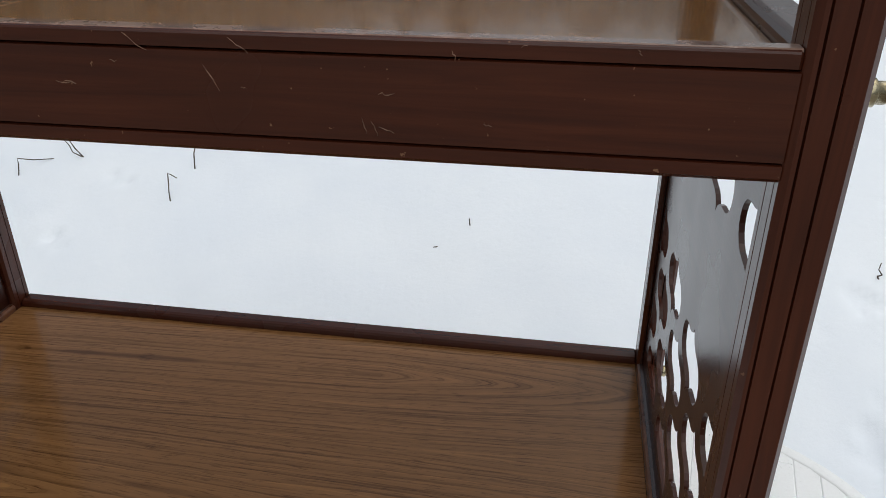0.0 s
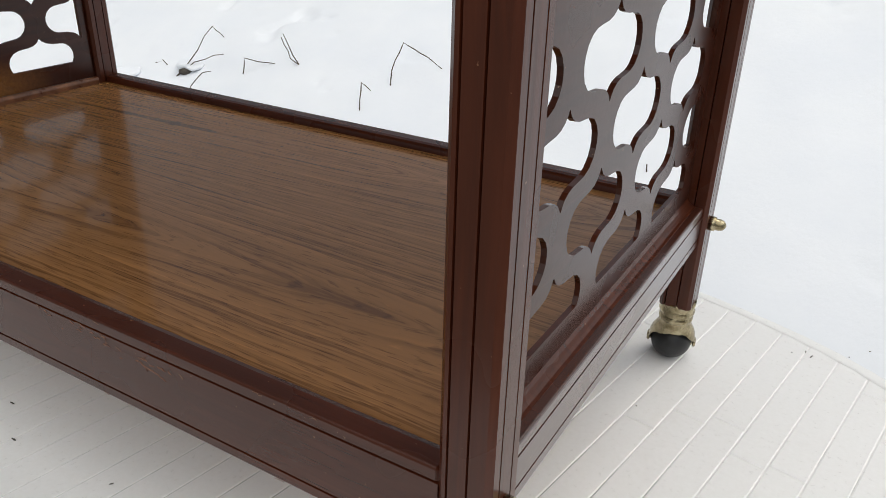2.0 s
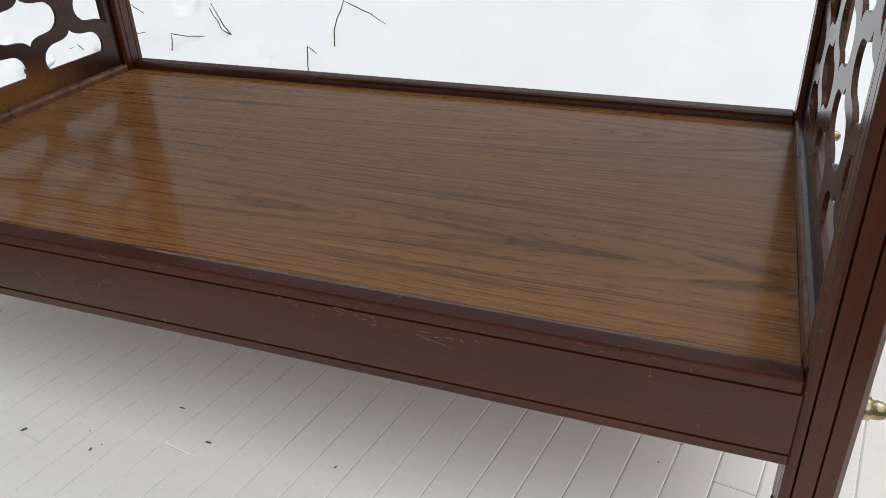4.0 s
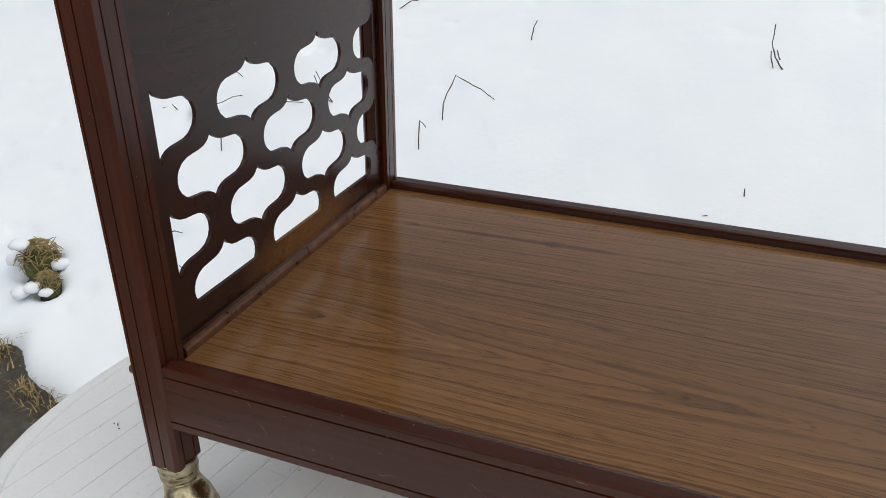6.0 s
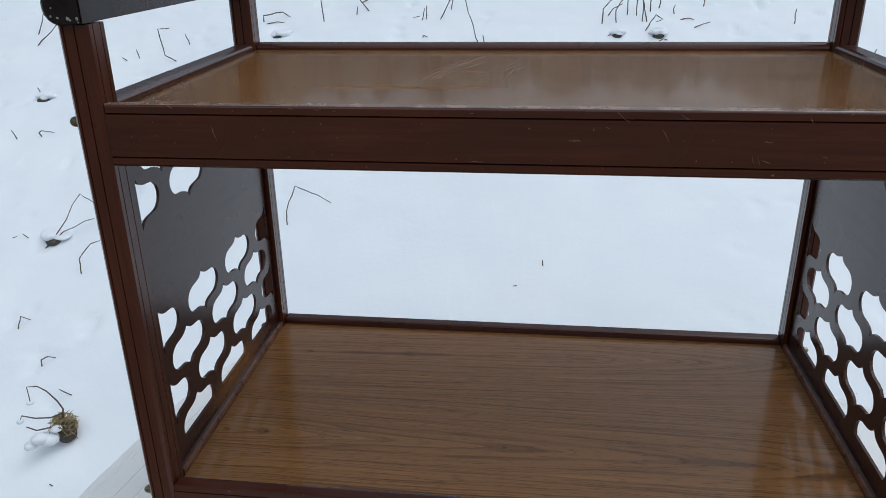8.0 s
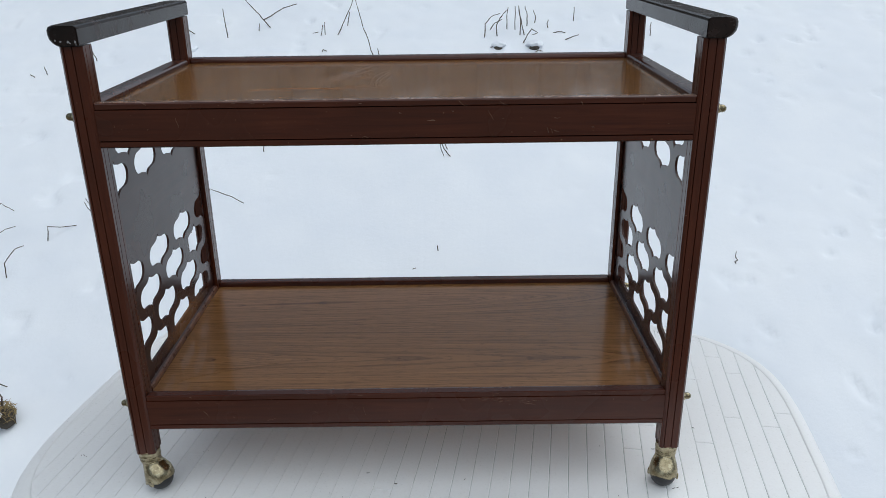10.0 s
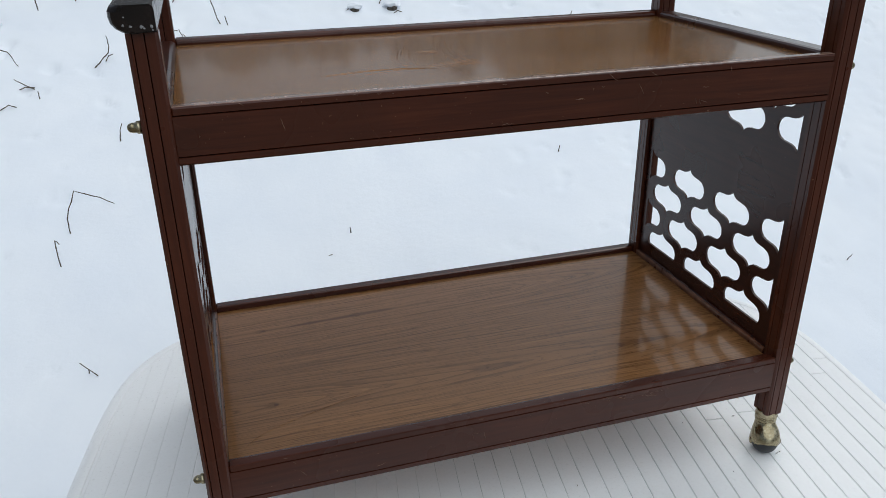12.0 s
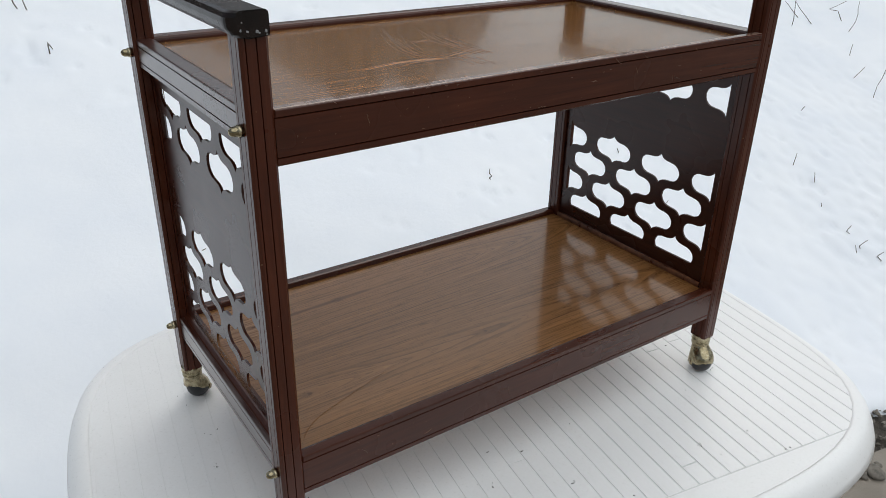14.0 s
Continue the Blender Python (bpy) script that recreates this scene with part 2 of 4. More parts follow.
WOODS = simple("winter_woods", (0.035, 0.030, 0.022), (0.13, 0.11, 0.08), 1.2, 0.95)
DIRT = simple("dirt_speck", (0.03, 0.026, 0.02), (0.10, 0.085, 0.07), 200, 0.9)


# ---- mesh helpers ----
def mesh_of(name, bm, mat, smooth=False):
    bmesh.ops.recalc_face_normals(bm, faces=bm.faces)
    me = bpy.data.meshes.new(name)
    bm.to_mesh(me)
    bm.free()
    if smooth:
        me.polygons.foreach_set("use_smooth", [True] * len(me.polygons))
    me.materials.append(mat)
    return me


def part(name, bm, mat, parent, label="", at=None, smooth=False):
    """One mesh object under a thing or a part; bm may be a bmesh or a mesh to share."""
    me = bm if isinstance(bm, bpy.types.Mesh) else mesh_of(name, bm, mat, smooth)
    ob = new(name, me)
    ob.parent = parent
    if at is not None:
        ob.matrix_basis = at
    if label:
        tagged(ob, label)
    return ob


def box(bm, lo, hi, bevel=0.0, segments=2):
    r = bmesh.ops.create_cube(bm, size=1)
    for v in r["verts"]:
        v.co = Vector([lo[i] + (v.co[i] + 0.5) * (hi[i] - lo[i]) for i in range(3)])
    if bevel:
        edges = list({e for v in r["verts"] for e in v.link_edges})
        bmesh.ops.bevel(bm, geom=edges, offset=bevel, segments=segments, affect="EDGES", profile=0.6)
    return bm


def prism(bm, outline, lo, hi, axis):
    """Extrude a closed outline of (a, b) from lo to hi along an axis (0: a=y b=z, 1: a=x b=z, 2: a=x b=y)."""
    def put(a, b, c):
        return {0: (c, a, b), 1: (a, c, b), 2: (a, b, c)}[axis]
    ends = [[bm.verts.new(put(a, b, c)) for a, b in outline] for c in (lo, hi)]
    k = len(outline)
    for i in range(k):
        bm.faces.new((ends[0][i], ends[0][(i + 1) % k], ends[1][(i + 1) % k], ends[1][i]))
    for ring in ends:
        bm.faces.new(ring)
    return bm


def lathe(bm, rows, steps=20, centre=(0, 0)):
    """Turn rows of (radius, z) round the upright axis."""
    rings = []
    for r, z in rows:
        rings.append([bm.verts.new((centre[0] + r * math.cos(2 * math.pi * i / steps), centre[1] + r * math.sin(2 * math.pi * i / steps), z)) for i in range(steps)])
    for a, b in zip(rings, rings[1:]):
        for i in range(steps):
            bm.faces.new((a[i], a[(i + 1) % steps], b[(i + 1) % steps], b[i]))
    bm.faces.new(rings[0])
    bm.faces.new(rings[-1])
    return bm


def tube(bm, points, radii, sides=6):
    """A tapered tube along points."""
    pts = [Vector(p) for p in points]
    rings = []
    for i, p in enumerate(pts):
        d = (pts[min(i + 1, len(pts) - 1)] - pts[max(i - 1, 0)]).normalized()
        u = d.orthogonal().normalized()
        w = d.cross(u)
        rings.append([bm.verts.new(p + radii[i] * (math.cos(2 * math.pi * k / sides) * u + math.sin(2 * math.pi * k / sides) * w)) for k in range(sides)])
    for a, b in zip(rings, rings[1:]):
        best = min(range(sides), key=lambda s: sum((a[k].co - b[(k + s) % sides].co).length for k in range(sides)))
        for k in range(sides):
            bm.faces.new((a[k], a[(k + 1) % sides], b[(k + 1 + best) % sides], b[(k + best) % sides]))
    bm.faces.new(rings[0])
    bm.faces.new(rings[-1])
    return bm


# ---- the ground: a snowy bank that rises behind a path ----
EDGE_SLOPE = -0.165        # the path runs slightly askew to the trolley


def edge_y(x):
    return 0.195 + EDGE_SLOPE * x + 0.085 * math.exp(-((x + 1.58) / 0.13) ** 2) + 0.05 * math.exp(-((x + 1.17) / 0.08) ** 2) + 0.05 * noise.noise((x * 2.1, 0.3, 5.0)) + 0.02 * noise.noise((x * 9.0, 1.3, 5.0))


def bank(x, y):
    """Height of the bare ground."""
    s = y - 0.16
    z = 0.42 * (math.sqrt(s * s + 0.012) + s) / 2
    if y > 3.0:
        z -= 0.40 * (y - 3.0) * min(1, (y - 3.0) / 0.8)
    return z - 0.02


def snow_top(x, y):
    d = y - edge_y(x)
    for cx, cy, r in ((-1.60, 0.700, 0.016), (-1.665, 0.745, 0.022)):
        d = min(d, math.hypot((x - cx), (y - cy) * 1.2) - r * (1 + 0.5 * noise.noise((x * 9, y * 9, 2))))
    thick = 0.075 * (1 - math.exp(-max(d, 0) / 0.018)) if d > 0 else -0.06
    lumps = 0.022 * noise.noise((x * 1.3, y * 1.3, 1.0)) + 0.007 * noise.noise((x * 5, y * 5, 3.0))
    for cx, cy, r, deep in ((-1.81, 1.27, 0.07, 0.025), (-1.59, 1.36, 0.06, 0.020), (-1.14, 2.62, 0.07, 0.025), (-2.02, 2.14, 0.05, 0.02), (0.47, 2.62, 0.09, 0.03), (-1.10, 0.68, 0.05, 0.012)):
        lumps -= deep * math.exp(-((x - cx) ** 2 + (y - cy) ** 2) / (r * r) * 2)
    rough = min(1, max(0, (x - 1.6) / 0.8)) * max(0, 1 - y / 2.2)
    lumps += 0.018 * rough * noise.noise((x * 16, y * 16, 4.0))
    # small dents where stalks and drips have pitted it
    pits = noise.noise((x * 9.0, y * 9.0, 7.0)) + 0.5 * noise.noise((x * 23.0, y * 23.0, 8.0))
    wild = min(1, max(0, (abs(x + 0.05) - 0.45) / 0.8) + max(0, (y - 1.7) / 0.8))
    lumps -= 0.016 * wild * min(1, max(0, pits - 0.42) / 0.22)
    lumps += 0.004 * wild * noise.noise((x * 12, y * 12, 6.0))
    top = bank(x, y) - 0.055 + thick + lumps
    return max(top, bank(x, y) + 0.010) if d > 0.05 else top


def spaced(lo, hi, step, far):
    """Even steps from lo to hi, then ever longer ones out to far."""
    inner = list(np.arange(lo, hi + step / 2, step))
    out, s, v = [], step, hi
    while v < far:
        s *= 1.16
        v += s
        out.append(v)
    back, s, v = [], step, lo
    while v > -far:
        s *= 1.16
        v -= s
        back.append(v)
    return back[::-1] + inner + out


def sheet(name, xs, ys, height, mat, keep=lambda x, y: True):
    verts = [(x, y, height(x, y)) for y in ys for x in xs]
    w = len(xs)
    faces = [(j * w + i, j * w + i + 1, (j + 1) * w + i + 1, (j + 1) * w + i) for j in range(len(ys) - 1) for i in range(w - 1) if keep(xs[i], ys[j])]
    me = bpy.data.meshes.new(name)
    me.from_pydata(verts, [], faces)
    me.polygons.foreach_set("use_smooth", [True] * len(me.polygons))
    me.materials.append(mat)
    return new(name, me)


GX, GY = spaced(-2.4, 3.4, 0.05, 900), spaced(-0.5, 2.8, 0.05, 900)
tagged(sheet("ground", GX, GY, lambda x, y: bank(x, y) - 0.01 + 0.012 * noise.noise((x * 7, y * 7, 9)), SOIL), "dark wet soil and gravel under the snow", "ground", kind="structure")
SX, SY = spaced(-2.4, 3.6, 0.015, 900), spaced(-0.35, 3.0, 0.015, 900)
tagged(sheet("snow", SX, SY, snow_top, SNOW, lambda x, y: y > edge_y(x) - 0.06 - 0.4 * max(0, abs(x - 0.6) - 2.9)), "fresh white snow lying over a garden bank", "snow", kind="stuff")


def far_woods():
    """A dim line of woods beyond the top of the bank."""
    rnd = random.Random(5)
    bm = bmesh.new()
    row = []
    for i in range(161):
        a = radians(-75 + 150 * i / 160)
        r = 26 + rnd.uniform(-1, 1)
        x, y = r * math.sin(a), r * math.cos(a)
        d = math.degrees(a)
        h = 4.9 + 2.5 * math.exp(-((d - 29) / 9) ** 2) + 2.0 * math.exp(-((d + 40) / 18) ** 2)
        h = h * (1 - 0.62 * min(1, max(0, (d - 36) / 6))) + 0.6 * noise.noise((i * 0.3, 0, 0)) + rnd.uniform(-0.35, 0.35)
        row.append([bm.verts.new((x * (1 + 0.03 * k), y * (1 + 0.03 * k), bank(x, y) - 0.4 + h * t)) for t, k in ((0, 0), (0.55, 0), (1, 0.3), (0.6, 1), (0, 1))])
    for r0, r1 in zip(row, row[1:]):
        for j in range(4):
            bm.faces.new((r0[j], r0[j + 1], r1[j + 1], r1[j]))
    tagged(new("backdrop", mesh_of("backdrop", bm, WOODS)), "dim brown winter woods far beyond the bank", "woods", kind="structure")


far_woods()


# paved path in front of the bank
def path_strip():
    bm = bmesh.new()
    prism(bm, [(-400, 0.075 - EDGE_SLOPE * 400), (400, 0.075 + EDGE_SLOPE * 400), (400, -60 + EDGE_SLOPE * 400), (-400, -60 - EDGE_SLOPE * 400)], -0.10, 0.012, 2)
    return new("path", mesh_of("path", bm, PATHWAY))


tagged(path_strip(), "wet tan concrete path beside the snow", "path", kind="structure")

# ---- the garden table ----
TC, TA, TB, TP = (0.033, -0.016), 0.634, 0.430, 3.7
TURN = math.atan(-0.16)


def oval(grow, z, steps=120):
    pts = []
    for i in range(steps):
        a = 2 * math.pi * i / steps
        c, s = math.cos(a), math.sin(a)
        r = (abs(c / (TA + grow)) ** TP + abs(s / (TB + grow)) ** TP) ** (-1 / TP)
        pts.append((r * c, r * s, z))
    return pts


def garden_table():
    thing = new("garden_table")
    thing.matrix_basis = pose(TC[0], TC[1], 0, 0, 0, math.degrees(TURN))
    tagged(thing, "white moulded plastic oval garden table with plank pattern", "table")
    bm = bmesh.new()
    rows = [(-0.0225, T - 0.0024), (-0.0222, T - 0.0001), (-0.019, T + 0.0003), (-0.014, T + 0.0002), (-0.008, T - 0.0014), (-0.002, T - 0.006), (0.005, T - 0.016), (0.012, T - 0.032), (0.016, T - 0.046), (0.013, T - 0.048), (0.005, T - 0.036), (-0.012, T - 0.012)]
    rings = [[bm.verts.new(p) for p in oval(g, z)] for g, z in rows]
    k = len(rings[0])
    for a, b in zip(rings, rings[1:]):
        for i in range(k):
            bm.faces.new((a[i], a[(i + 1) % k], b[(i + 1) % k], b[i]))
    bm.faces.new(rings[0])
    bm.faces.new(rings[-1])
    top = part("tabletop", bm, PLASTIC, thing, smooth=True)
    # legs
    for sx in (-1, 1):
        for sy in (-1, 1):
            b2 = bmesh.new()
            tube(b2, [(sx * 0.42, sy * 0.27, T - 0.014), (sx * 0.45, sy * 0.29, T - 0.30), (sx * 0.49, sy * 0.32, -0.03)], [0.042, 0.034, 0.026], 10)
            part("leg", b2, PLASTIC, thing, smooth=True)
    return top


TABLETOP = garden_table()


def groove_bed():
    """The floor of the grooves, with dirt caught in stretches of it."""
    bm = bmesh.new()
    bm.faces.new([bm.verts.new(p) for p in oval(-0.0228, T - 0.0009)])
    part("groove_bed", bm, GROOVE, TABLETOP)


def clipped(poly, axis, limit, keep_below):
    """Cut a polygon at a straight limit."""
    out = []
    def inside(p):
        return p[axis] <= limit if keep_below else p[axis] >= limit
    for p, q in zip(poly, poly[1:] + poly[:1]):
        if inside(p):
            out.append(p)
        if inside(p) != inside(q):
            t = (limit - p[axis]) / (q[axis] - p[axis])
            out.append((p[0] + t * (q[0] - p[0]), p[1] + t * (q[1] - p[1])))
    return out


def table_planks():
    """Raised strips of the plank pattern, cut at the oval, with staggered cross joints."""
    wide, first = 0.0290, 0.0025
    rnd = random.Random(3)
    outline = [(x, y) for x, y, _ in oval(-0.0226, 0, 120)]
    # a plain band along the front edge
    bm = bmesh.new()
    prism(bm, clipped(outline, 1, -0.3552, True), T - 0.002, T, 2)
    part("edge_band", bm, PLASTIC, TABLETOP)
    outline = clipped(outline, 1, -0.354, False)
    k = int(TA / wide) + 1
    for i in range(-k, k):
        depth = min(1, max(0, (i * wide + 0.16) / 0.30))
        gap = 0.0005 + 0.0002 * depth
        strip = clipped(clipped(outline, 0, first + i * wide + gap / 2, False), 0, first + (i + 1) * wide - gap / 2, True)
        if len(strip) < 3:
            continue
        cuts = []
        v = -0.36 + rnd.random() * 0.2
        while v < 0.36:
            if rnd.random() < (0.6 if v > 0.02 and i > 5 else 0.12):
                cuts.append(v)
            v += 0.17 + rnd.random() * 0.16
        marks = [-9] + cuts + [9]
        for c0, c1 in zip(marks, marks[1:]):
            piece = clipped(clipped(strip, 1, c0 + gap / 2, False), 1, c1 - gap / 2, True)
            if len(piece) < 3:
                continue
            bm = bmesh.new()
            prism(bm, piece, T - 0.002, T, 2)
            sharp = 0.0003 + 0.0006 * depth
            bmesh.ops.bevel(bm, geom=[e for e in bm.edges if min(e.verts[0].co.z, e.verts[1].co.z) > T - 0.0001], offset=sharp, segments=1, affect="EDGES")
            part("plank", bm, PLASTIC, TABLETOP)


groove_bed()
table_planks()


# ---- the trolley; heights are counted from the table ----
trolley = new("serving_trolley")
trolley.location = (0, 0, T)
tagged(trolley, "dark mahogany two-tier serving trolley on brass ball casters", "trolley")

PX, PW = 0.371, 0.028        # post: inner face, width
PY0, PY1 = 0.1780, 0.2085      # post: from, to, in depth
POST_LO, POST_HI = 0.066, 0.6505
LOW = (0.107, 0.164)         # lower rail: bottom, top
UPP = (0.5255, 0.582)        # upper rail: bottom, top
FRONT = 0.2065               # face of the long rails
END, END_H = 0.3945, 0.037   # outer face and height of the end rails
PAN_IN, PAN_OUT = 0.3775, 0.3808   # faces of the pierced panels


def reeded(w, d):
    """Outline of a post: softened corners and two V-grooves on every side."""
    c, g, q = 0.0030, 0.0006, 0.0026
    out = []
    def side(p0, p1, n, near=0.30, far=0.70):
        (x0, y0), (x1, y1) = p0, p1
        length = math.hypot(x1 - x0, y1 - y0)
        ux, uy = (x1 - x0) / length, (y1 - y0) / length
        for t, deep in ((c, 0), (near * length - g, 0), (near * length, q), (near * length + g, 0), (far * length - g, 0), (far * length, q), (far * length + g, 0), (length - c, 0)):
            out.append((x0 + ux * t + n[0] * deep, y0 + uy * t + n[1] * deep))
    side((0, 0), (w, 0), (0, 1), 0.20, 0.57)
    side((w, 0), (w, d), (-1, 0))
    side((w, d), (0, d), (0, -1))
    side((0, d), (0, 0), (1, 0))
    return out


def post_mesh():
    bm = bmesh.new()
    prism(bm, reeded(PW, PY1 - PY0), POST_LO, POST_HI, 2)
    return mesh_of("post", bm, WOOD_Z)


POST = post_mesh()
for sx in (-1, 1):
    for sy in (-1, 1):
        x = PX if sx > 0 else -PX - PW
        y = PY0 if sy > 0 else -PY1
        part("post", POST, WOOD_Z, trolley, at=pose(x, y, 0))


def rail_outline(lo, hi, thick, out):
    """(depth, height) outline of a tray rail; out: sign of its outward face, at depth 0. A crisp front arris and a softened inner edge."""
    g, q = 0.0008, 0.0034
    t1, t2 = hi - 0.0082, lo + 0.0085
    pts = [(0, lo + 0.002), (0, t2 - g), (q, t2), (0, t2 + g), (0, t1 - g), (q, t1), (0, t1 + g), (0, hi - 0.0014), (0.0004, hi - 0.0004), (0.0014, hi),
           (thick - 0.0060, hi - 0.0002), (thick - 0.0025, hi - 0.0012), (thick - 0.0006, hi - 0.0034), (thick, hi - 0.0060), (thick, lo), (0.002, lo)]
    return [(-out * a, b) for a, b in pts]


RAILS, BOARDS = {}, {}
# pale tone stands in for sky reflected along the upper front rail
PALE_SHEEN = simple("pale_sheen_lip", (0.13, 0.066, 0.045), (0.30, 0.185, 0.135), 45, 0.26, coat=0.5)


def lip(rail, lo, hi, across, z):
    """The glossy top of a rail, the sky's sheen on it put into a pale colour."""
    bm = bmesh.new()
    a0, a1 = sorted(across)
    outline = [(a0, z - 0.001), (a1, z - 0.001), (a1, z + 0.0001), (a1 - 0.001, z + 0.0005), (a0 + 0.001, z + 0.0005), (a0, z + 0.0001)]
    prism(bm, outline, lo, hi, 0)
    part("sheen_strip", bm, PALE_SHEEN, rail, "pale strip along the top edge, sky sheen in its colour")


def tray(name, lo, hi, lam, label):
    for sy in (-1, 1):
        bm = bmesh.new()
        prism(bm, [(sy * FRONT + a, b) for a, b in rail_outline(lo, hi, 0.0185, sy)], -PX, PX, 0)
        bmesh.ops.bevel(bm, geom=[e for e in bm.edges if abs(e.verts[0].co.x - e.verts[1].co.x) < 1e-6 and max(e.verts[0].co.z, e.verts[1].co.z) > hi - 0.004 and e.calc_length() < 0.02], offset=0.0015, segments=1, affect="EDGES")
        RAILS[name, sy] = part("long_rail", bm, WOOD_X, trolley)
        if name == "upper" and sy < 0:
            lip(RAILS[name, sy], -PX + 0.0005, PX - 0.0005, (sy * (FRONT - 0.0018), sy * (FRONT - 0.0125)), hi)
    for sx in (-1, 1):
        bm = bmesh.new()
        prism(bm, [(sx * END + a, b) for a, b in rail_outline(hi - END_H, hi, 0.0235, sx)], -PY0, PY0, 1)
        end = part("end_rail", bm, WOOD_Y, trolley)
        if name == "lower":
            # hollow moulding between the rail and the foot of the panel
            bm = bmesh.new()
            cove = [(sx * (PAN_OUT - 0.001 + 0.0085 * (1 - math.sin(a))), hi + 0.0005 + 0.0105 * (1 - math.cos(a))) for a in (math.pi / 2 * k / 6 for k in range(7))]
            prism(bm, [(sx * (PAN_OUT - 0.001), hi - 0.0002), (sx * (PAN_OUT + 0.0075), hi - 0.0002)] + cove, -PY0 + 0.0005, PY0 - 0.0005, 1)
            part("moulding", bm, WOOD_Z, end)
    bm = bmesh.new()
    box(bm, (-0.3705, -FRONT + 0.0187, hi - 0.022), (0.3705, FRONT - 0.0187, hi - 0.0085))
    BOARDS[name] = part("tray_board", bm, lam, trolley, label)


tray("lower", *LOW, LAM_LOW, "glossy brown oak-grain laminate board")
tray("upper", *UPP, LAM_UP, "glossy brown oak-grain laminate board with scratches")


# pierced end panels
def lantern(cy, cz):
    """Outline of one pierced opening: pointed above and below, blunt at the sides."""
    quarter = [(0.0, 0.0270), (0.0016, 0.0240), (0.0042, 0.0210), (0.0085, 0.0184), (0.0145, 0.0169), (0.0220, 0.0163), (0.0290, 0.0155), (0.0350, 0.0132), (0.0398, 0.0088), (0.0420, 0.0042), (0.0426, 0.0)]
    out = list(quarter)
    out += [(a, -b) for a, b in quarter[-2::-1]]
    out += [(-a, -b) for a, b in quarter[1:]]
    out += [(-a, b) for a, b in quarter[-2:0:-1]]
    return [(cy + a, cz + b) for a, b in out]


def softened(poly, r=0.0022):
    """Round the sharp corners of a polygon a little."""
    out = []
    k = len(poly)
    for i in range(k):
        p, a, b = Vector(poly[i]), Vector(poly[i - 1]), Vector(poly[(i + 1) % k])
        u, v = a - p, b - p
        if u.length < 1e-6 or v.length < 1e-6:
            continue
        if u.angle(v) < radians(125):
            ra, rb = min(r, u.length * 0.45), min(r, v.length * 0.45)
            pa, pb = p + u.normalized() * ra, p + v.normalized() * rb
            out += [tuple(pa), tuple((pa + pb + 2 * p) / 4), tuple(pb)]
        else:
            out.append(tuple(p))
    return out


def panel_mesh():
    y0, z0, z1 = PY0 + 0.005, LOW[1] - 0.006, UPP[1] - END_H + 0.004
    holes = []
    for cz, odd in ((0.1965, 0), (0.2408, 1), (0.2857, 0), (0.3300, 1), (0.4735, 1), (0.5180, 0)):
        for cy in ((-0.1653, -0.0551, 0.0551, 0.1653) if odd else (-0.1102, 0.0, 0.1102)):
            p = lantern(cy, cz)
            p = clipped(p, 0, 0.1665, True)
            p = clipped(p, 0, -0.1665, False)
            p = clipped(p, 1, 0.1875, False)
            p = clipped(p, 1, 0.5255, True)
            if len(p) > 3:
                holes.append(softened(p))
    bm = bmesh.new()
    loops = [[(-y0, z0), (y0, z0), (y0, z1), (-y0, z1)]] + holes
    edges = []
    for lp in loops:
        vs = [bm.verts.new((0, a, b)) for a, b in lp]
        edges += [bm.edges.new((vs[i], vs[(i + 1) % len(vs)])) for i in range(len(vs))]
    bmesh.ops.triangle_fill(bm, use_beauty=True, use_dissolve=False, edges=edges, normal=(1, 0, 0))
    faces = bm.faces[:]
    # keep only what lies outside the openings
    def within(pt, poly):
        hit = False
        for (a0, b0), (a1, b1) in zip(poly, poly[1:] + poly[:1]):
            if (b0 > pt[1]) != (b1 > pt[1]) and pt[0] < (a1 - a0) * (pt[1] - b0) / (b1 - b0) + a0:
                hit = not hit
        return hit
    gone = [f for f in faces if any(within(f.calc_center_median()[1:3], h) for h in holes)]
    bmesh.ops.delete(bm, geom=gone, context="FACES_ONLY")
    r = bmesh.ops.extrude_face_region(bm, geom=bm.faces[:])
    for g in r["geom"]:
        if isinstance(g, bmesh.types.BMVert):
            g.co.x += PAN_OUT - PAN_IN
    return mesh_of("pierced_panel", bm, PANEL)


PIERCED = panel_mesh()
for sx in (-1, 1):
    pane = PIERCED
    if sx < 0:
        pane = PIERCED.copy()
        pane.materials[0] = PANEL_GLINT
    part("pierced_panel", pane, PANEL, trolley, "dark wooden end panel with pierced lantern openings", at=pose(PAN_IN, 0, 0) if sx > 0 else pose(-PAN_OUT, 0.0020, -0.0012))
    bm = bmesh.new()
    prism(bm, [(sx * 0.3776, 0.1555), (sx * 0.3708, 0.1555), (sx * 0.3706, 0.1604), (sx * 0.3716, 0.1630), (sx * 0.3738, 0.1640), (sx * 0.3744, 0.1618), (sx * 0.3776, 0.1625)], -PY0 + 0.0005, PY0 - 0.0005, 1)
    part("bead", bm, BEAD, trolley)


